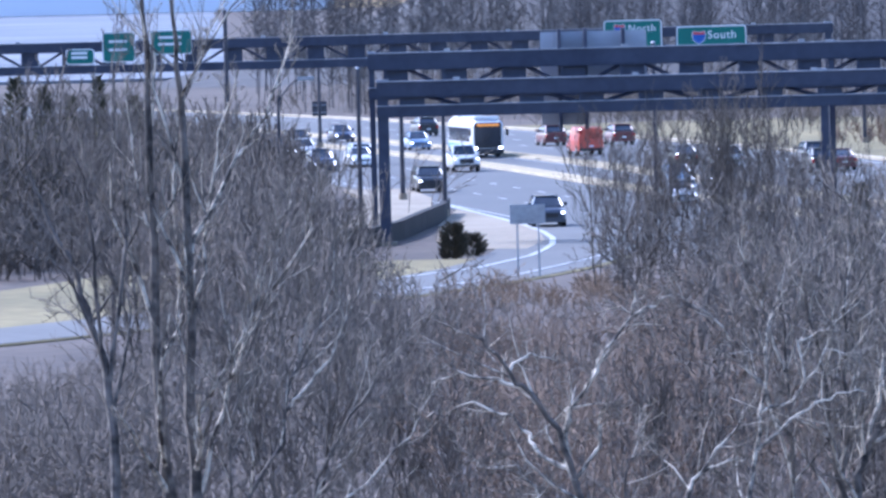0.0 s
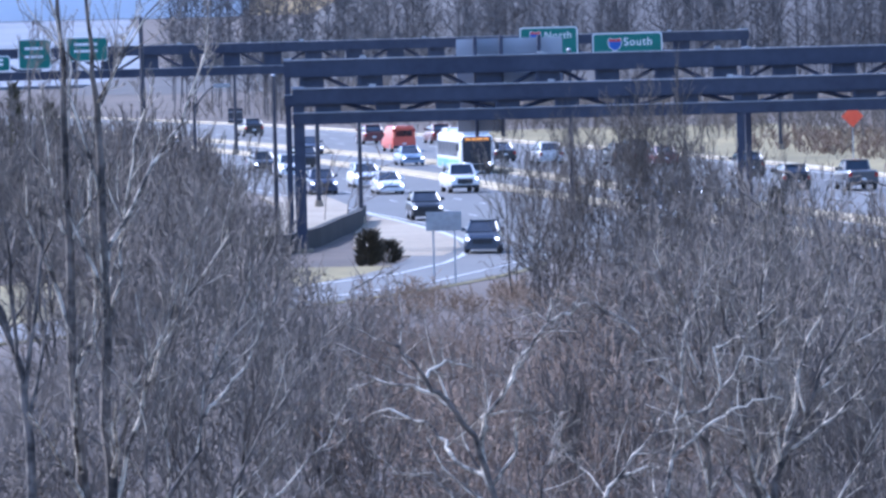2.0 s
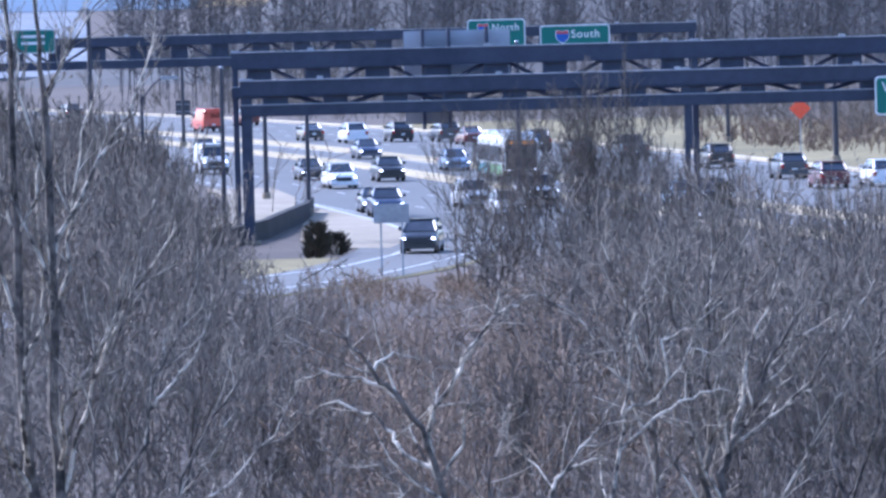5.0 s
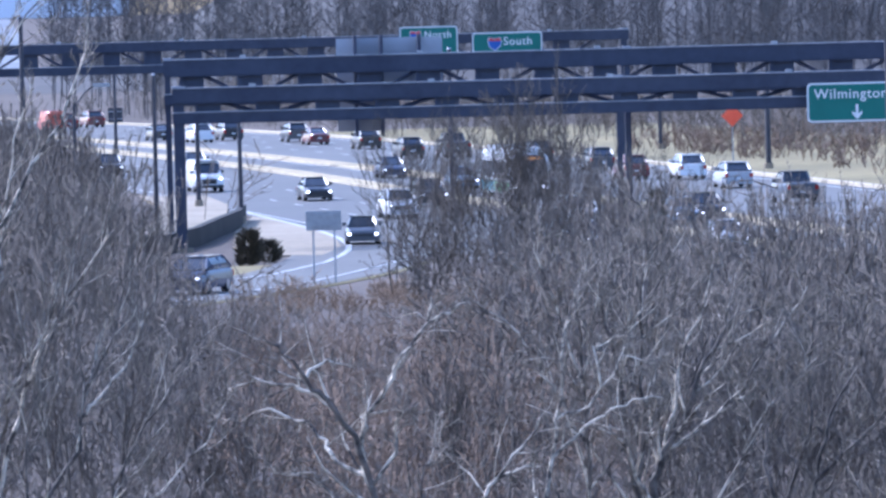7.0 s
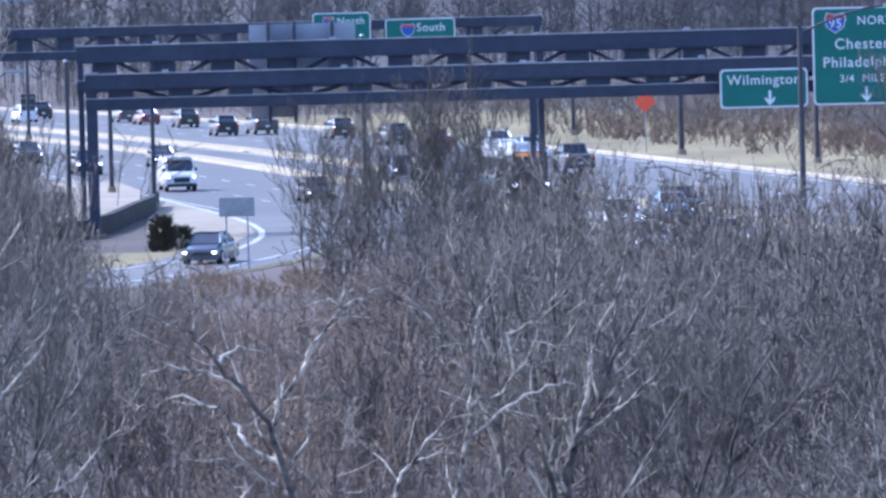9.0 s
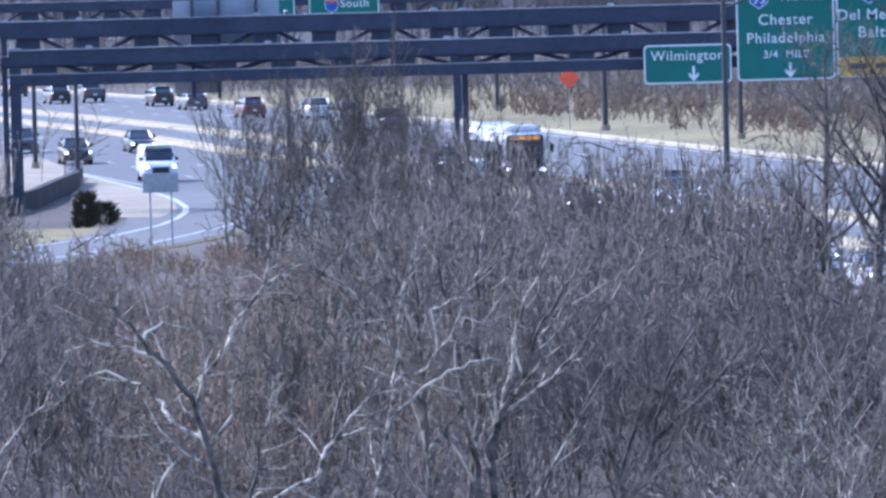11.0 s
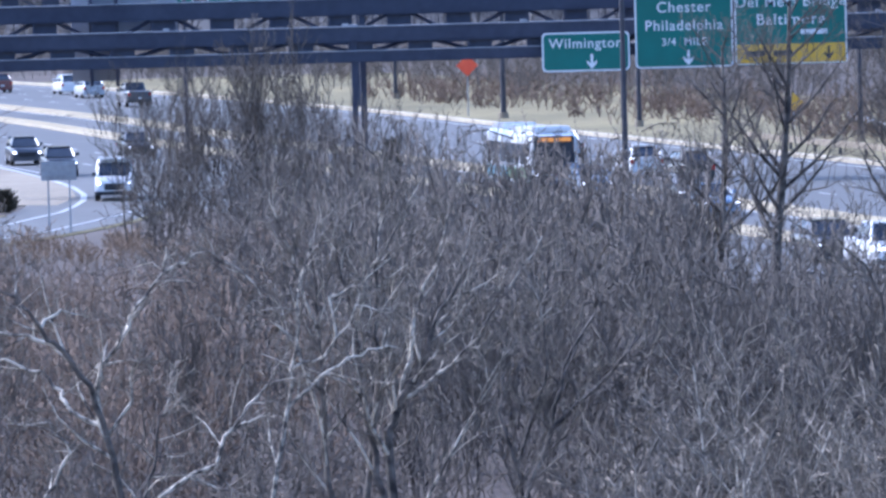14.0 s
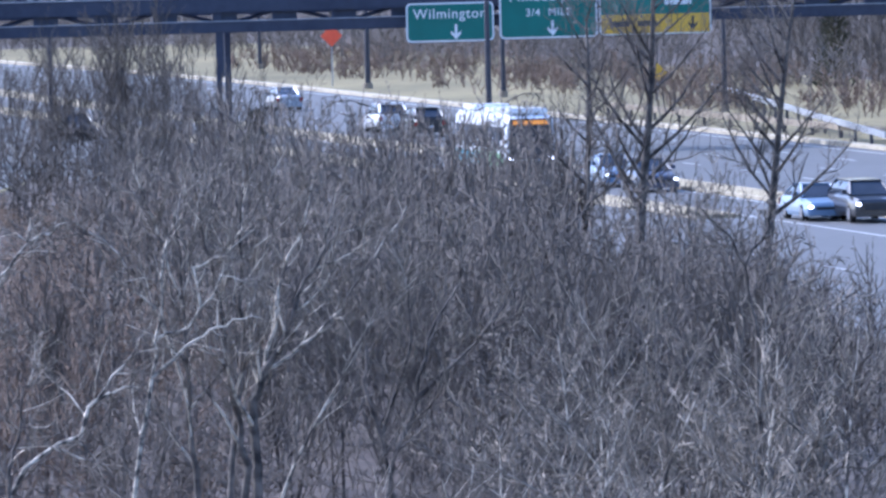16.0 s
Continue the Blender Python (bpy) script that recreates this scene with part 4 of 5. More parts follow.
limbed_tree("pale_tree", 5.5, 152, 31, "leafless tree with long pale arching limbs", [
    (0.057, (-3.6, -0.1), (-2.1, 2.8), (-1.0, 3.4), (-0.8, 3.9), (-0.3, 4.5), (0.1, 4.9), (0.2, 5.2)),
    (0.033, (-0.5, 4.0), (-0.1, 4.2), (0.3, 4.3)),
    (0.054, (-0.2, -0.1), (0.1, 2.7), (0.5, 4.4), (1.1, 5.0), (1.6, 5.3), (2.0, 5.5), (2.6, 5.5)),
    (0.039, (0.5, 4.4), (0.6, 5.5), (0.7, 6.8), (1.0, 7.6), (1.2, 8.1)),
    (0.033, (0.5, 5.0), (1.2, 5.4), (1.8, 6.4), (2.5, 6.2)),
    (0.030, (1.1, 5.9), (1.3, 6.5), (1.6, 6.7), (2.4, 6.7))], kids=(8, 5, 3, 2), bark=M_PALE, twig=M_PALETWIG, limb_bark=M_PALE, twig_min=0.008, spread=0.8, up=0.25)
limbed_tree("bare_tree", 6.6, 154, 10, "broad leafless tree with many dark stems", [
    (0.080, (0.2, -0.1), (0.2, 2.5), (0.1, 3.6), (0.1, 4.7), (0.0, 6.3), (-0.1, 7.6)),
    (0.090, (0.9, -0.1), (1.2, 2.5), (1.0, 3.8), (0.8, 4.9), (0.7, 5.8), (0.5, 6.9), (0.3, 8.0)),
    (0.110, (1.5, -0.1), (1.4, 2.5), (1.4, 3.8), (1.6, 4.4), (2.0, 5.0), (2.3, 5.8), (2.8, 6.6), (3.2, 7.3)),
    (0.048, (1.5, 3.8), (1.8, 5.2), (2.0, 6.2), (2.5, 7.3), (2.8, 8.2)),
    (0.072, (0.8, -0.1), (0.9, 2.7), (1.2, 4.7), (1.2, 6.2), (1.2, 7.4), (1.3, 8.5)),
    (0.042, (0.1, 4.1), (-0.4, 5.4), (-0.8, 6.3), (-1.5, 7.0), (-2.0, 7.4)),
    (0.036, (0.0, 5.8), (-0.3, 6.7), (-0.6, 7.7), (-0.9, 8.4)),
    (0.042, (1.6, 4.4), (2.4, 4.8), (3.1, 5.5), (3.9, 6.6), (4.5, 7.5)),
    (0.036, (0.7, 5.8), (0.9, 6.7), (1.6, 7.7), (2.0, 8.5)),
    (0.036, (1.3, 1.0), (2.2, 2.6), (3.0, 4.2), (3.6, 5.2), (4.6, 6.2))], kids=(10, 6, 4, 3), twig=M_PALETWIG, limb_bark=M_PALE, twig_min=0.007, spread=0.6, up=0.4)
limbed_tree("bare_tree", 15.5, 150, 33, "small dark leafless tree with a bent stem", [
    (0.056, (0.2, -0.1), (0.1, 1.7), (0.1, 3.2), (0.0, 4.3), (-0.5, 5.4), (-0.6, 6.2)),
    (0.040, (0.1, 3.4), (0.6, 4.5), (1.0, 5.3))], kids=(8, 5, 4, 3), twig=M_PALETWIG, twig_min=0.007, spread=0.7)
limbed_tree("bare_tree", 17.3, 150, 34, "dark leafless tree with a crooked stem", [
    (0.064, (0.2, -0.1), (0.1, 2.7), (0.1, 4.4), (0.0, 5.3), (-0.2, 6.4), (-0.5, 7.0), (-1.0, 7.5)),
    (0.036, (-0.2, 6.4), (0.3, 7.1), (0.4, 7.6))], kids=(8, 5, 4, 3), twig=M_PALETWIG, twig_min=0.007, spread=0.7)
limbed_tree("bare_tree", 11.0, 156, 35, "leafless tree of dark slanting stems", [
    (0.064, (-0.5, -0.1), (-0.2, 2.4), (0.3, 3.6), (0.6, 4.8), (1.2, 5.9), (1.5, 6.8)),
    (0.056, (0.1, -0.1), (-0.3, 2.4), (-0.7, 3.9), (-0.6, 5.2), (-1.2, 6.4), (-1.3, 7.2)),
    (0.048, (0.3, 3.6), (1.2, 4.4), (2.1, 5.4), (2.5, 6.3)),
    (0.040, (-0.5, 3.0), (0.2, 4.6), (0.2, 6.0), (0.4, 7.0))], kids=(9, 6, 4, 3), twig=M_PALETWIG, twig_min=0.007, spread=0.6, up=0.4)
for i, (x, y, h, lean) in enumerate(((14.0, 152, 6.6, 0.02), (14.4, 148, 6.9, 0.05), (13.0, 140, 5.2, 0.12), (15.6, 150, 5.6, -0.05), (16.6, 146, 6.6, 0.2), (17.3, 150, 5.3, -0.1), (18.6, 148, 5.9, 0.12), (9.8, 140, 5.0, 0.1), (-2.2, 140, 5.6, 0.2), (-0.6, 138, 5.2, -0.15), (-4.4, 142, 5.4, 0.25), (11.4, 138, 5.2, -0.1))):
    tree("sapling", x, y, h, 80 + i, "twisted pale leafless sapling among the brush", stems=1 + i % 2, kids=(11, 6, 4, 2), bark=M_PALE, twig=M_PALETWIG if i < 7 else M_TWIG, lean=(lean, 0), fan=0.2, trunk_r=0.04, spread=0.75, up=0.2, twig_min=0.004)


tree("bare_tree", -12.0, 285, 10.5, 7, "straight leafless tree in the brush", kids=(12, 7, 5, 3), trunk_r=0.12, spread=0.6)
tree("bare_tree", -9.3, 240, 9.5, 17, "slender leafless tree in the brush", stems=2, kids=(11, 7, 5, 3), trunk_r=0.1, spread=0.55, fan=0.1)
tree("bare_tree", -5.6, 225, 9.0, 18, "slender leafless tree with upswept twigs", stems=4, kids=(10, 6, 5, 3), trunk_r=0.08, spread=0.5, fan=0.2, up=0.4)
tree("bare_tree", 12.2, 330, 11.2, 12, "feathery leafless tree with fine upswept twigs", stems=4, kids=(11, 7, 6, 4), fan=0.14, trunk_r=0.1, spread=0.45, up=0.6, twig=M_DARK, twig_min=0.008)
tree("bare_tree", 8.6, 335, 9.0, 13, "slim leafless tree at the edge of the brush", stems=3, kids=(10, 7, 5, 3), fan=0.14, trunk_r=0.08, spread=0.5, up=0.5)
tree("bare_tree", 15.5, 325, 6.8, 14, "small leafless tree with dark dense twigs", stems=4, kids=(10, 7, 6, 3), fan=0.2, trunk_r=0.08, spread=0.55, up=0.4)
for i, (x, y, h) in enumerate(((6.7, 343, 7.6), (7.6, 339, 8.6), (9.7, 336, 9.4), (10.9, 334, 10.0), (13.6, 322, 9.0), (14.6, 300, 8.4), (16.2, 288, 7.0), (17.4, 292, 6.4), (17.6, 268, 6.9), (18.6, 258, 6.3), (19.6, 262, 5.9), (20.2, 245, 6.2), (12.9, 262, 7.6), (11.4, 280, 7.8), (-4.6, 262, 8.2), (-6.4, 250, 8.0), (-3.8, 275, 6.8), (9.4, 168, 6.9), (10.6, 170, 7.2), (11.9, 166, 6.4), (13.2, 171, 6.6), (14.8, 168, 6.2), (16.4, 170, 6.6), (18.2, 168, 6.0), (19.8, 171, 6.2), (4.4, 172, 6.4), (-0.4, 170, 6.2), (-2.0, 172, 7.2), (-3.4, 169, 8.2))):
    tree("sapling", x, y, h, 60 + i, "slender leafless sapling with upright dark twigs", stems=2 + i % 3, kids=(10, 6, 4, 3), twig=M_DARK, fan=0.12 + 0.05 * (i % 3), trunk_r=0.055, spread=0.5, up=0.5, twig_min=0.0065)
tree("bare_tree", 10.0, 250, 6.8, 22, "small leafless tree with upswept dark twigs", stems=4, kids=(9, 6, 5, 3), fan=0.3, trunk_r=0.08, spread=0.55, up=0.4)
tree("bare_tree", 23.1, 230, 13.4, 15, "leafless tree with a straight trunk and forked limbs", kids=(20, 8, 5, 3), twig_min=0.006, trunk_r=0.2, spread=0.86, first=0.36, up=0.45, limb=0.7)
tree("bare_tree", 21.7, 233, 11.6, 19, "slender leafless tree with a straight trunk", kids=(18, 8, 5, 3), twig_min=0.006, trunk_r=0.16, spread=0.86, first=0.36, up=0.4, limb=0.65)
tree("bare_tree", 26.9, 230, 12.6, 16, "leafless tree with fine spreading twigs", kids=(20, 8, 5, 3), twig_min=0.006, trunk_r=0.17, spread=0.88, first=0.36, up=0.4, limb=0.7)
tree("bare_tree", 25.0, 230, 6.5, 20, "leaning leafless tree among the brush", stems=3, kids=(8, 6, 5, 3), fan=0.3, trunk_r=0.08, spread=0.6)


def evergreen(x, y, h, w, seed, label, count=900, leaf=None, bushy=False):
    rng = np.random.default_rng(seed)
    segs = []
    for i in range(count):
        f = rng.uniform(0.02, 1)
        a = rng.uniform(0, 6.28)
        r = w * (math.sqrt(max(0.0, 1 - (1.6 * f - 0.6) ** 2)) if bushy else (1 - f) ** 0.6) * rng.uniform(0.3, 1.05)
        p = np.array([r * math.cos(a), r * math.sin(a), h * f])
        q = p + np.array([math.cos(a) * 0.25, math.sin(a) * 0.25, 0.2]) * rng.uniform(0.5, 1.6)
        segs.append((*p, *q, 0.07 if count > 800 else 0.05, 0.015))
    e = empty("evergreen_shrub", label, "shrub", "evergreen shrubs", pose(x, y, -0.1))
    part("trunk", rod((0, 0, 0), (0, 0, h * 0.8), 0.1, 0.03, 6), M_BARK, e)
    me = tube_mesh("crown", np.array(segs), 3)
    me.materials.append(leaf or M_EVER)
    new("crown", me).parent = e


evergreen(0.5, 388, 1.7, 0.55, 1, "dark brownish evergreen shrub beside the ramp", 700, M_EVERBROWN, True)
# added low shrub: fills in for the dark shadow right of the first
evergreen(1.4, 392, 1.0, 0.6, 2, "low dark shrub standing in for a shadow beside the ramp", 420, M_EVERBROWN, True)
for i, (side, h, w) in enumerate(((-0.0535, 9.0, 1.5), (-0.0500, 8.4, 1.3), (-0.0430, 8.8, 0.7), (-0.0465, 7.6, 1.5), (-0.0385, 7.4, 1.2))):
    evergreen(side * (425 + 9 * i), 425 + 9 * i, h, w, 20 + i, "dark pointed evergreen tree at the edge of the woods")
evergreen(16.4, 310, 5.2, 0.7, 4, "dark dense evergreen tree in the brush")
evergreen(66, 520, 6.0, 1.6, 5, "dark evergreen tree on the far slope")
evergreen(70, 505, 3.5, 2.0, 6, "rounded evergreen bush on the far slope")


# ---- vehicles ----
def loft(stations, bm=None, round_top=0.12):
    """A shell along y from rows of y, half width, z low, z high, half width at the top."""
    bm = bm or bmesh.new()
    rings = []
    for y, w, z0, z1, wt in stations:
        b = min(round_top, (z1 - z0) * 0.4)
        zm = z0 + (z1 - z0) * 0.45
        pts = [(-w * 0.94, z0), (-w, z0 + (zm - z0) * 0.5), (-w, zm), (-(w + wt) / 2, (zm + z1) / 2), (-wt, z1 - b), (-wt + b, z1), (wt - b, z1), (wt, z1 - b), ((w + wt) / 2, (zm + z1) / 2), (w, zm), (w, z0 + (zm - z0) * 0.5), (w * 0.94, z0)]
        rings.append([bm.verts.new((x, y, z)) for x, z in pts])
    n = len(rings[0])
    for a, c in zip(rings, rings[1:]):
        for i in range(n):
            bm.faces.new((a[i], a[(i + 1) % n], c[(i + 1) % n], c[i]))
    bm.faces.new(rings[0])
    bm.faces.new(rings[-1][::-1])
    return bm


# the front of each vehicle looks along -y; origin on the road under its front
SHAPES = {
    # length, body stations, cabin stations (glass), roof stations, wheel radius, axle positions, half width
    "sedan": (4.75, [(0.0, 0.72, 0.32, 0.62, 0.66), (0.12, 0.84, 0.24, 0.74, 0.76), (0.6, 0.9, 0.2, 0.82, 0.8), (1.4, 0.92, 0.2, 0.93, 0.84), (3.8, 0.92, 0.2, 0.98, 0.84), (4.55, 0.88, 0.24, 0.98, 0.78), (4.75, 0.78, 0.36, 0.9, 0.72)],
              [(1.25, 0.80, 0.9, 0.95, 0.76), (2.05, 0.78, 0.9, 1.42, 0.60), (3.2, 0.78, 0.9, 1.43, 0.60), (4.25, 0.78, 0.9, 0.99, 0.70)], (2.0, 3.3, 0.6, 1.44), 0.33, (0.92, 3.68), 0.92),
    "suv": (4.75, [(0.0, 0.76, 0.36, 0.8, 0.72), (0.12, 0.88, 0.28, 0.92, 0.82), (0.5, 0.94, 0.25, 0.99, 0.86), (1.2, 0.96, 0.25, 1.07, 0.89), (4.5, 0.96, 0.25, 1.1, 0.89), (4.75, 0.86, 0.38, 1.03, 0.82)],
            [(1.05, 0.86, 1.02, 1.1, 0.82), (1.8, 0.85, 1.04, 1.6, 0.66), (3.9, 0.85, 1.04, 1.62, 0.67), (4.6, 0.85, 1.04, 1.14, 0.78)], (1.75, 4.05, 0.66, 1.64), 0.36, (0.92, 3.72), 0.96),
    "pickup": (5.6, [(0.0, 0.82, 0.45, 1.0, 0.78), (0.12, 0.95, 0.36, 1.1, 0.9), (0.6, 0.99, 0.33, 1.14, 0.93), (1.4, 1.0, 0.33, 1.2, 0.94), (3.6, 1.0, 0.33, 1.2, 0.95), (3.62, 1.0, 0.33, 1.24, 0.97), (5.45, 1.0, 0.36, 1.26, 0.97), (5.6, 0.92, 0.45, 1.2, 0.92)],
               [(1.35, 0.88, 1.15, 1.2, 0.86), (1.95, 0.87, 1.15, 1.84, 0.72), (3.3, 0.87, 1.15, 1.86, 0.72), (3.6, 0.87, 1.15, 1.25, 0.8)], (1.9, 3.38, 0.72, 1.88), 0.4, (1.0, 4.5), 1.0),
    "van": (5.7, [(0.0, 0.82, 0.42, 0.95, 0.78), (0.12, 0.97, 0.34, 1.08, 0.9), (0.8, 1.0, 0.3, 1.2, 0.94), (1.2, 1.0, 0.3, 1.3, 0.96), (1.9, 1.0, 0.3, 2.08, 0.86), (5.5, 1.0, 0.3, 2.1, 0.88), (5.7, 0.94, 0.4, 2.02, 0.84)],
            [(0.98, 0.88, 1.18, 1.24, 0.84), (1.1, 0.9, 1.18, 1.42, 0.85), (1.62, 0.93, 1.18, 1.9, 0.82), (1.7, 0.93, 1.18, 1.92, 0.82)], (1.5, 5.6, 0.82, 2.11), 0.37, (1.0, 4.5), 1.0),
}


def wheel(r, w, x, y, parent):
    tyre = part("wheel", rod((x - w / 2, y, r), (x + w / 2, y, r), r, sides=16), M_TYRE, parent)
    s = 1 if x > 0 else -1
    part("rim", rod((x + s * (w / 2 - 0.01), y, r), (x + s * (w / 2 + 0.02), y, r), r * 0.62, sides=12), M_RIM, tyre, "bright alloy rim")


def vehicle(kind, colour, label, lit=True, category="car"):
    length, body, cabin, roof, wr, axles, hw = SHAPES[kind]
    e = empty(kind if kind != "suv" else "sport_utility", label, category, "traffic")
    p = paint(*colour)
    b = part("body", loft(body), p, e)
    part("cabin", loft(cabin, round_top=0.06), M_GLASS, e, "dark tinted windows")
    y0, y1, w, z = roof
    part("roof", box(-w + 0.02, w - 0.02, y0, y1, z - 0.05, z + 0.02, 0.02), p, e)
    # pillars
    c0, c1 = cabin[0], cabin[1]
    c2, c3 = cabin[-2], cabin[-1]
    for s in (-1, 1):
        part("pillar", beam((s * c0[4], c0[0], c0[3]), (s * (c1[4] - 0.02), c1[0], c1[3] - 0.02), 0.09), p, e)
        part("pillar", beam((s * c3[4], c3[0], c3[3]), (s * (c2[4] - 0.02), c2[0], c2[3] - 0.02), 0.12), p, e)
        part("pillar", beam((s * (c1[1] + 0.005), (c1[0] + c2[0]) / 2 + 0.1, c1[2] + 0.1), (s * (c1[4] + 0.01), (c1[0] + c2[0]) / 2 + 0.1, c1[3] - 0.04), 0.08), p, e)
        m = part("mirror", box(s * (hw + 0.02) - 0.1, s * (hw + 0.02) + 0.1, c0[0] + 0.3, c0[0] + 0.45, c0[3] + 0.02, c0[3] + 0.2, 0.02), p if kind != "van" else M_TRIM, e)
        zl = body[1][3] - 0.16
        part("headlight", box(s * (hw - 0.22) - 0.1, s * (hw - 0.22) + 0.1, -0.03, 0.2, zl - 0.07, zl + 0.05, 0.03), M_LAMP if lit else M_RIM, e, "lit headlight" if lit else "")
        zt = body[-1][3] - 0.2
        part("tail_light", box(s * (hw - 0.17) - 0.11, s * (hw - 0.17) + 0.11, length - 0.12, length + 0.02, zt - 0.16, zt + 0.12, 0.02), M_TAIL, e, "red tail light")
        for y in axles:
            wheel(wr, 0.24, s * (hw - 0.13), y, e)
    zg = body[0][2]
    part("grille", box(-0.5, 0.5, -0.04, 0.08, zg + 0.14, body[0][3] - 0.06, 0.02), M_TRIM, e, "dark grille")
    part("bumper", box(-hw + 0.06, hw - 0.06, -0.06, 0.14, zg - 0.12, zg + 0.08, 0.04), M_TRIM if kind in ("van", "pickup") else p, e)
    part("bumper", box(-hw + 0.06, hw - 0.06, length - 0.1, length + 0.06, zg - 0.1, zg + 0.12, 0.04), M_TRIM if kind in ("van", "pickup") else p, e)
    part("number_plate", box(-0.16, 0.16, length + 0.03, length + 0.07, zg + 0.2, zg + 0.32), M_WHITE, e)
    if kind == "van":
        part("rear_window", box(-0.7, 0.7, length - 0.08, length + 0.0, 1.25, 1.8, 0.02), M_GLASS, e)
    if kind == "pickup":
        part("bed", box(-0.8, 0.8, 3.75, 5.45, 1.2, 1.27, 0.0), M_TRIM, e, "dark open cargo bed")
    return e


def bus():
    e = empty("city_bus", "white and green city bus with a dark front", "bus", "traffic")
    white, green = paint("bus_white", 0.82, 0.83, 0.84), paint("bus_green", 0.22, 0.52, 0.20)
    blue = paint("bus_teal", 0.12, 0.42, 0.55)
    part("body", loft([(0.05, 1.16, 0.34, 2.7, 1.1), (0.3, 1.27, 0.3, 2.84, 1.18), (2.0, 1.29, 0.3, 2.9, 1.2), (11.8, 1.29, 0.3, 2.9, 1.2), (12.1, 1.22, 0.4, 2.8, 1.14)], round_top=0.2), white, e)
    front = part("front_mask", box(-1.04, 1.04, -0.02, 0.12, 0.75, 2.7, 0.06), M_TRIM, e, "black front mask")
    part("windscreen", box(-0.99, 0.99, -0.06, 0.0, 1.0, 2.32, 0.05), M_GLASS, front)
    part("destination_display", box(-0.85, 0.85, -0.07, -0.02, 2.42, 2.62), M_AMBER, front, "amber lit destination display")
    part("bumper", box(-1.2, 1.2, -0.08, 0.2, 0.3, 0.72, 0.06), M_TRIM, e)
    part("fairing", box(-1.0, 1.0, 0.4, 3.4, 2.88, 3.18, 0.1), white, e, "white roof fairing")
    part("fairing", box(-0.95, 0.95, 4.2, 8.0, 2.88, 3.12, 0.1), white, e, "white roof fairing")
    part("fairing", box(-0.95, 0.95, 8.8, 11.6, 2.88, 3.2, 0.1), white, e, "white roof fairing")
    for s in (-1, 1):
        part("headlight", box(s * 0.95 - 0.14, s * 0.95 + 0.14, -0.1, 0.0, 0.66, 0.86, 0.03), M_LAMP, e, "lit headlight")
        part("mirror", box(s * 1.45 - 0.1, s * 1.45 + 0.1, -0.3, -0.15, 1.7, 2.15, 0.03), M_TRIM, e)
        part("mirror_arm", beam((s * 1.15, 0.05, 2.45), (s * 1.45, -0.22, 2.15), 0.05), M_TRIM, e)
        for k in range(6):
            part("side_window", box(s * 1.27 - 0.03, s * 1.27 + 0.03, 1.1 + k * 1.75, 2.7 + k * 1.75, 1.25, 2.3, 0.02), M_GLASS, e)
        part("stripe", box(s * 1.285 - 0.02, s * 1.285 + 0.02, 0.6, 6.0, 0.45, 1.05), green, e, "green livery stripe")
        part("stripe", box(s * 1.285 - 0.02, s * 1.285 + 0.02, 6.1, 11.6, 0.45, 1.05), blue, e, "teal livery stripe")
        for y in (2.7, 8.6):
            wheel(0.48, 0.3, s * 1.15, y, e)
    part("wiper", beam((-0.5, -0.08, 1.06), (0.1, -0.08, 1.8), 0.03), M_TRIM, e)
    return e


WHITE, SILVER, BLACK = ("white", 0.80, 0.80, 0.80), ("silver", 0.42, 0.44, 0.47), ("black", 0.018, 0.02, 0.026)
GREY, BLUE, RED = ("grey", 0.06, 0.066, 0.08), ("blue", 0.20, 0.28, 0.40), ("red", 0.62, 0.10, 0.06)
SLATE, MAROON, NAVY = ("slate", 0.05, 0.062, 0.09), ("maroon", 0.12, 0.025, 0.03), ("navy", 0.035, 0.05, 0.10)
EXIT = "exit"
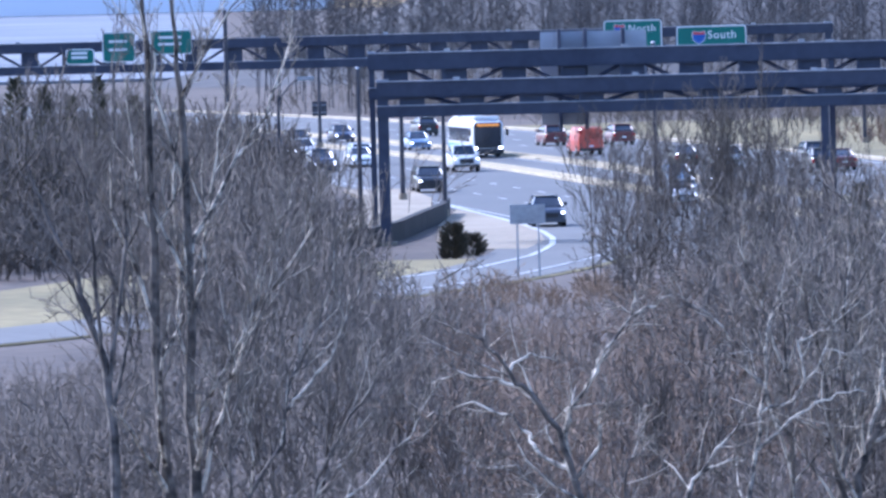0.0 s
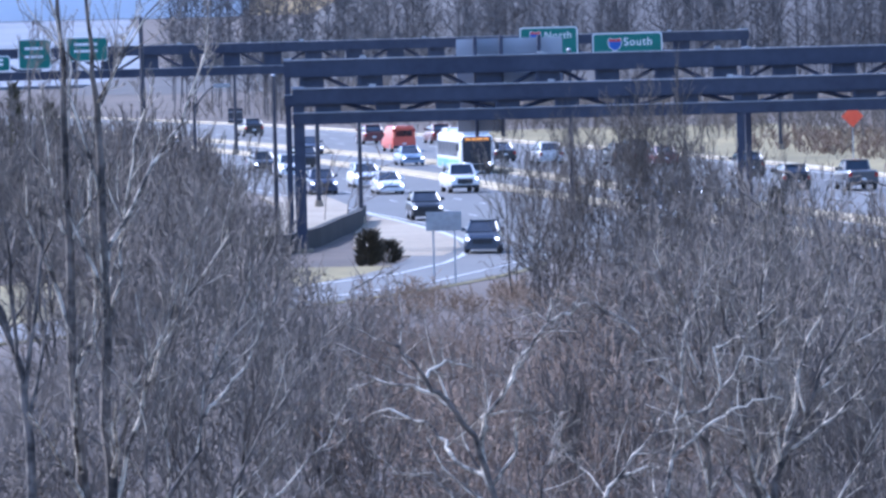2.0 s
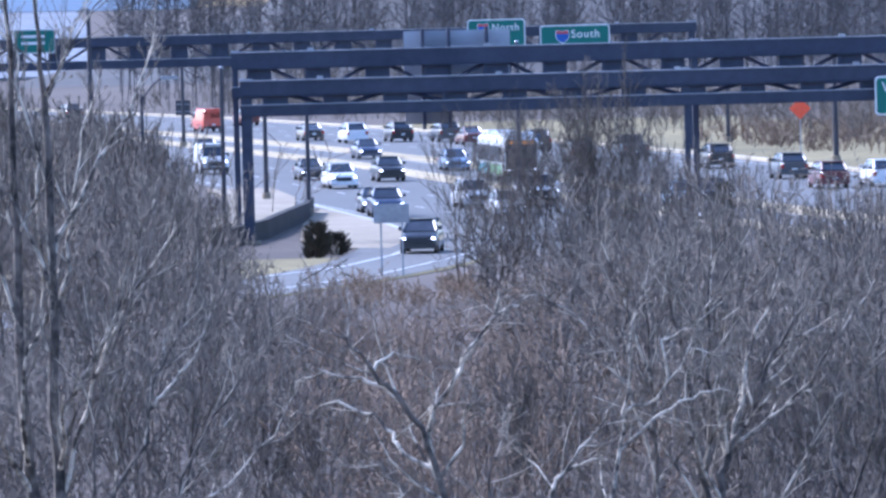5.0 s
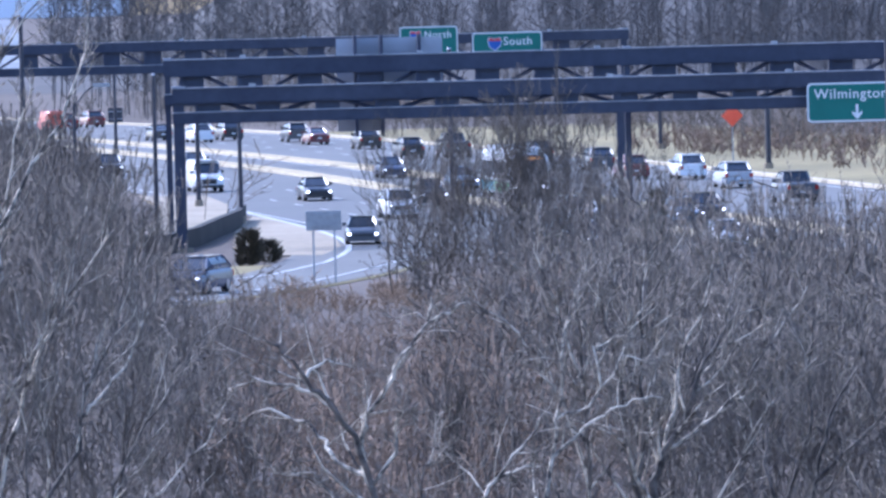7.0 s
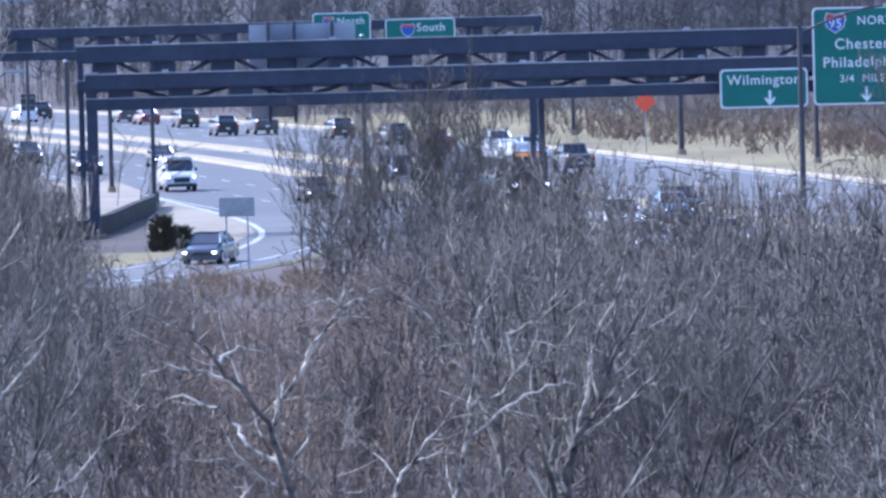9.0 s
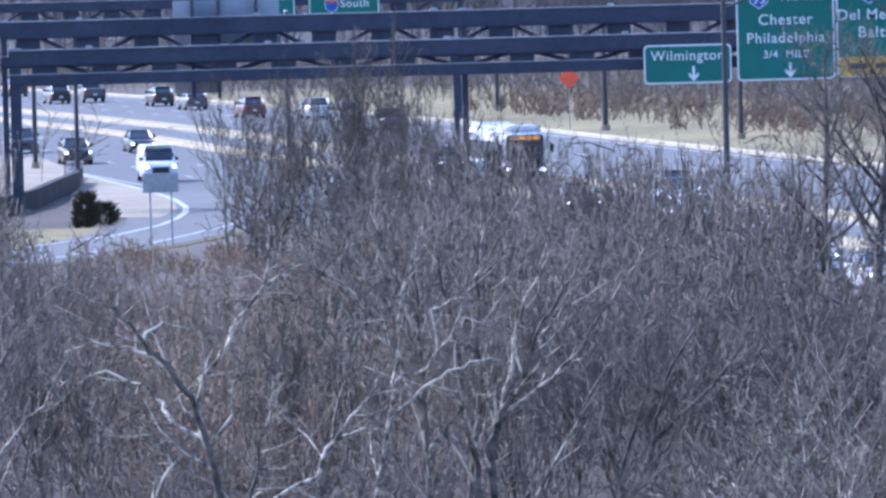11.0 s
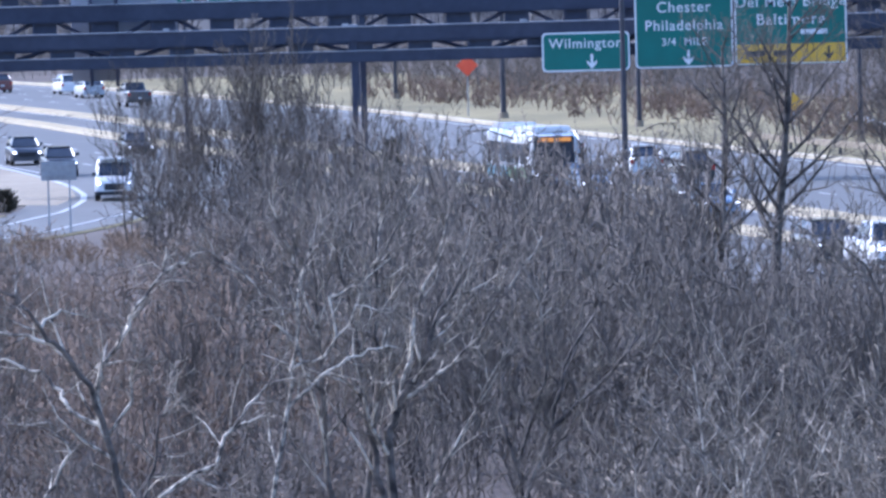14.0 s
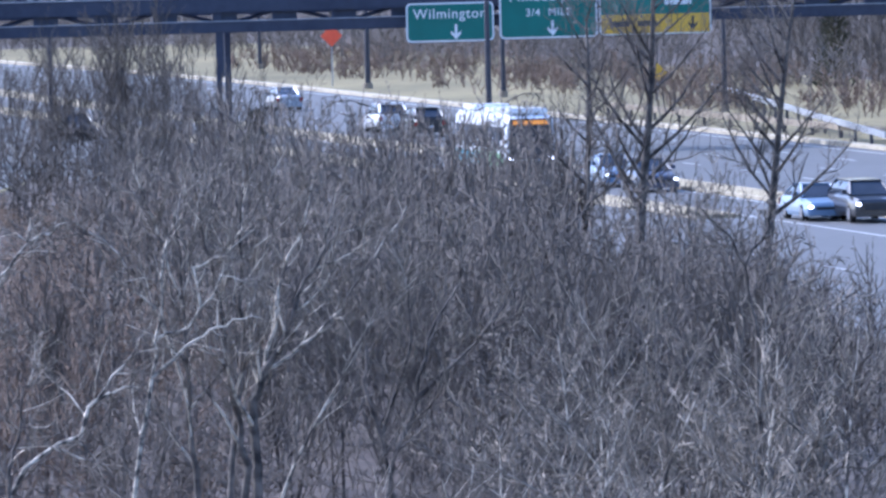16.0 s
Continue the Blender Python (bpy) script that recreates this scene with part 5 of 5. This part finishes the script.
# kind, paint, label, lane, coming or going, times and distances north
TRAFFIC = [
    ("suv", SLATE, "dark slate-grey sport utility car with lit headlights", EXIT, 1, [(0, 432), (1.5, 408), (3.5, 372), (4, 363.5), (4.5, 345), (5, 308)]),
    ("suv", BLACK, "black compact sport utility car with lit headlights", EXIT, 1, [(0, 509), (1.5, 470), (3.5, 425), (5, 388)]),
    ("suv", NAVY, "dark blue sport utility car with lit headlights", EXIT, 1, [(3.5, 486), (5, 449), (6.4, 395), (7.2, 335), (8, 262)]),
    ("sedan", GREY, "dark grey sedan on the exit ramp", EXIT, 1, [(7.3, 405), (8, 389), (8.5, 379.5), (9, 367), (9.5, 346)]),
    ("van", WHITE, "white passenger van with lit headlights", (EXIT, 0.8), 1, [(9, 492), (12.5, 431), (14.5, 392)]),
    ("suv", BLACK, "black sport utility car with lit headlights", EXIT, 1, [(9, 539), (12.5, 472), (14.5, 436)]),
    ("sedan", BLACK, "black sedan with lit headlights", -5.0, 1, [(9, 556), (12.5, 503)]),
    ("suv", GREY, "grey sport utility car in traffic", EXIT, 1, [(12.5, 500.5), (14.5, 459)]),
    ("pickup", WHITE, "white pickup truck with lit headlights", -3.5, 1, [(0, 562), (1.5, 527), (3.5, 490)]),
    ("sedan", WHITE, "white sedan with lit headlights", -8.1, 1, [(0, 585), (1.5, 532), (3.5, 482)]),
    ("suv", WHITE, "white sport utility car in traffic", -7.4, 1, [(1.5, 551), (3.5, 500), (5, 462)]),
    ("suv", WHITE, "white sport utility car with a dark windscreen", -8.6, 1, [(3.5, 543), (5, 513), (9, 400), (11, 330), (13, 240)]),
    ("suv", BLACK, "black sport utility car in the inner lane", -3.5, 1, [(3.5, 565), (5, 528)]),
    ("sedan", BLACK, "black sedan in the middle lane", -7.7, 1, [(3.5, 566), (5, 537), (9, 461)]),
    ("sedan", BLUE, "light blue sedan with lit headlights", 4.5, 1, [(0, 640), (1.5, 609), (3.5, 581), (5, 554)]),
    ("sedan", NAVY, "dark blue sedan with lit headlights", 4.6, 1, [(0, 680), (3.5, 632), (5, 598)]),
    ("sedan", WHITE, "white sedan on the inner carriageway", -2.4, 1, [(0, 468), (12, 333.5), (12.5, 322.5), (13, 310), (14, 281), (15, 248)]),
    ("sedan", BLUE, "blue sedan with bright rims", 3.4, 1, [(0, 506), (14.5, 353), (15.5, 328), (16, 314)]),
    ("suv", BLACK, "black sport utility car leading a blue sedan", 4.6, 1, [(0, 496), (14, 369), (15.5, 326), (16, 311)]),
    ("van", RED, "bright red delivery van driving away", 12.2, -1, [(0, 611), (1.5, 647), (3.5, 694), (5, 728)]),
    ("suv", MAROON, "dark red sport utility car driving away", 16, -1, [(0, 648), (1.5, 685), (3.5, 722)]),
    ("sedan", BLACK, "black sedan driving away", 12.2, -1, [(1.5, 600), (3.5, 644), (5, 676)]),
    ("suv", BLACK, "black sport utility car driving away", 14.7, -1, [(0, 702), (1.5, 735)]),
    ("suv", MAROON, "maroon sport utility car driving away", 21, -1, [(0, 645), (1.5, 678)]),
    ("suv", WHITE, "white sport utility car driving away", 13.4, -1, [(5, 662), (9, 748)]),
    ("suv", BLACK, "black boxy sport utility car driving away", 17.2, -1, [(5, 662), (9, 761)]),
    ("suv", GREY, "grey sport utility car driving away", 20.2, -1, [(5, 657), (9, 735)]),
    ("sedan", MAROON, "dark red sedan driving away", 19.4, -1, [(5, 642), (9, 721)]),
    ("suv", BLACK, "black sport utility car with bright side windows", 15.5, -1, [(3.5, 540), (5, 573), (9, 662)]),
    ("pickup", GREY, "dark grey pickup truck driving away", 19, -1, [(3.5, 538), (5, 572), (9, 664)]),
    ("suv", BLACK, "black sport utility car beyond the median", 20.6, -1, [(3.5, 511), (5, 545), (9, 638)]),
    ("suv", BLACK, "black sport utility car in the outer lane", 19.3, -1, [(5, 613), (9, 702)]),
    ("suv", GREY, "grey sport utility car with dark rear window", 19.8, -1, [(5, 513), (9, 610), (12.5, 706)]),
    ("suv", MAROON, "dark red compact sport utility car driving away", 17.6, -1, [(5, 488), (12.5, 662)]),
    ("suv", WHITE, "white sport utility car driving away in the outer lane", 21, -1, [(5, 489), (12.5, 650)]),
    ("suv", SILVER, "silver sport utility car in the outer lane", 19.5, -1, [(9, 552), (14.5, 675)]),
    ("pickup", GREY, "dark grey pickup truck climbing away", 16, -1, [(9, 514), (14.5, 636)]),
    ("sedan", SILVER, "silver sedan driving away", 16, -1, [(12.7, 430), (14.5, 471)]),
    ("suv", WHITE, "white sport utility car climbing away", 12.2, -1, [(12.5, 397), (14, 421), (16, 452)]),
    ("suv", BLACK, "dark sport utility car climbing away", 12.0, -1, [(12.5, 383), (14, 408), (16, 441)]),
]


def route(lane, y):
    if isinstance(lane, tuple):
        return exit_lane(y) + lane[1]
    return exit_lane(y) if lane == EXIT else road(y, lane)


def travel(points, t):
    """Distance north at t: straight between the known times, at the end speeds beyond."""
    ts, ys = [p[0] for p in points], [p[1] for p in points]
    if t < ts[0]:
        return ys[0] + (t - ts[0]) * (ys[1] - ys[0]) / (ts[1] - ts[0])
    if t > ts[-1]:
        return ys[-1] + (t - ts[-1]) * (ys[-1] - ys[-2]) / (ts[-1] - ts[-2])
    return float(np.interp(t, ts, ys))


def rows_for(lane, coming, points):
    rows = []
    for i in range(33):
        t = i * 0.5
        y = travel(points, t)
        x = route(lane, y)
        k = -coming
        dx, dy = route(lane, y + 3 * k) - route(lane, y - 3 * k), 6 * k
        # local -y is forward
        rows.append((t, pose(x, y, 0.02, 0, 0, math.degrees(math.atan2(dx, -dy)))))
    return rows


FLEET = [(vehicle(k, c, lab, lit=way > 0, category={"van": "van", "pickup": "truck"}.get(k, "car")), lane, way, pts) for k, c, lab, lane, way, pts in TRAFFIC]
FLEET.append((bus(), 4.2, 1, [(0, 604.6), (1.5, 577), (3.5, 545), (9, 459), (12.5, 420), (14, 401), (15.5, 380), (16, 374)]))


def motions():
    for thing, lane, way, pts in FLEET:
        walk(thing, rows_for(lane, way, pts))


motions()
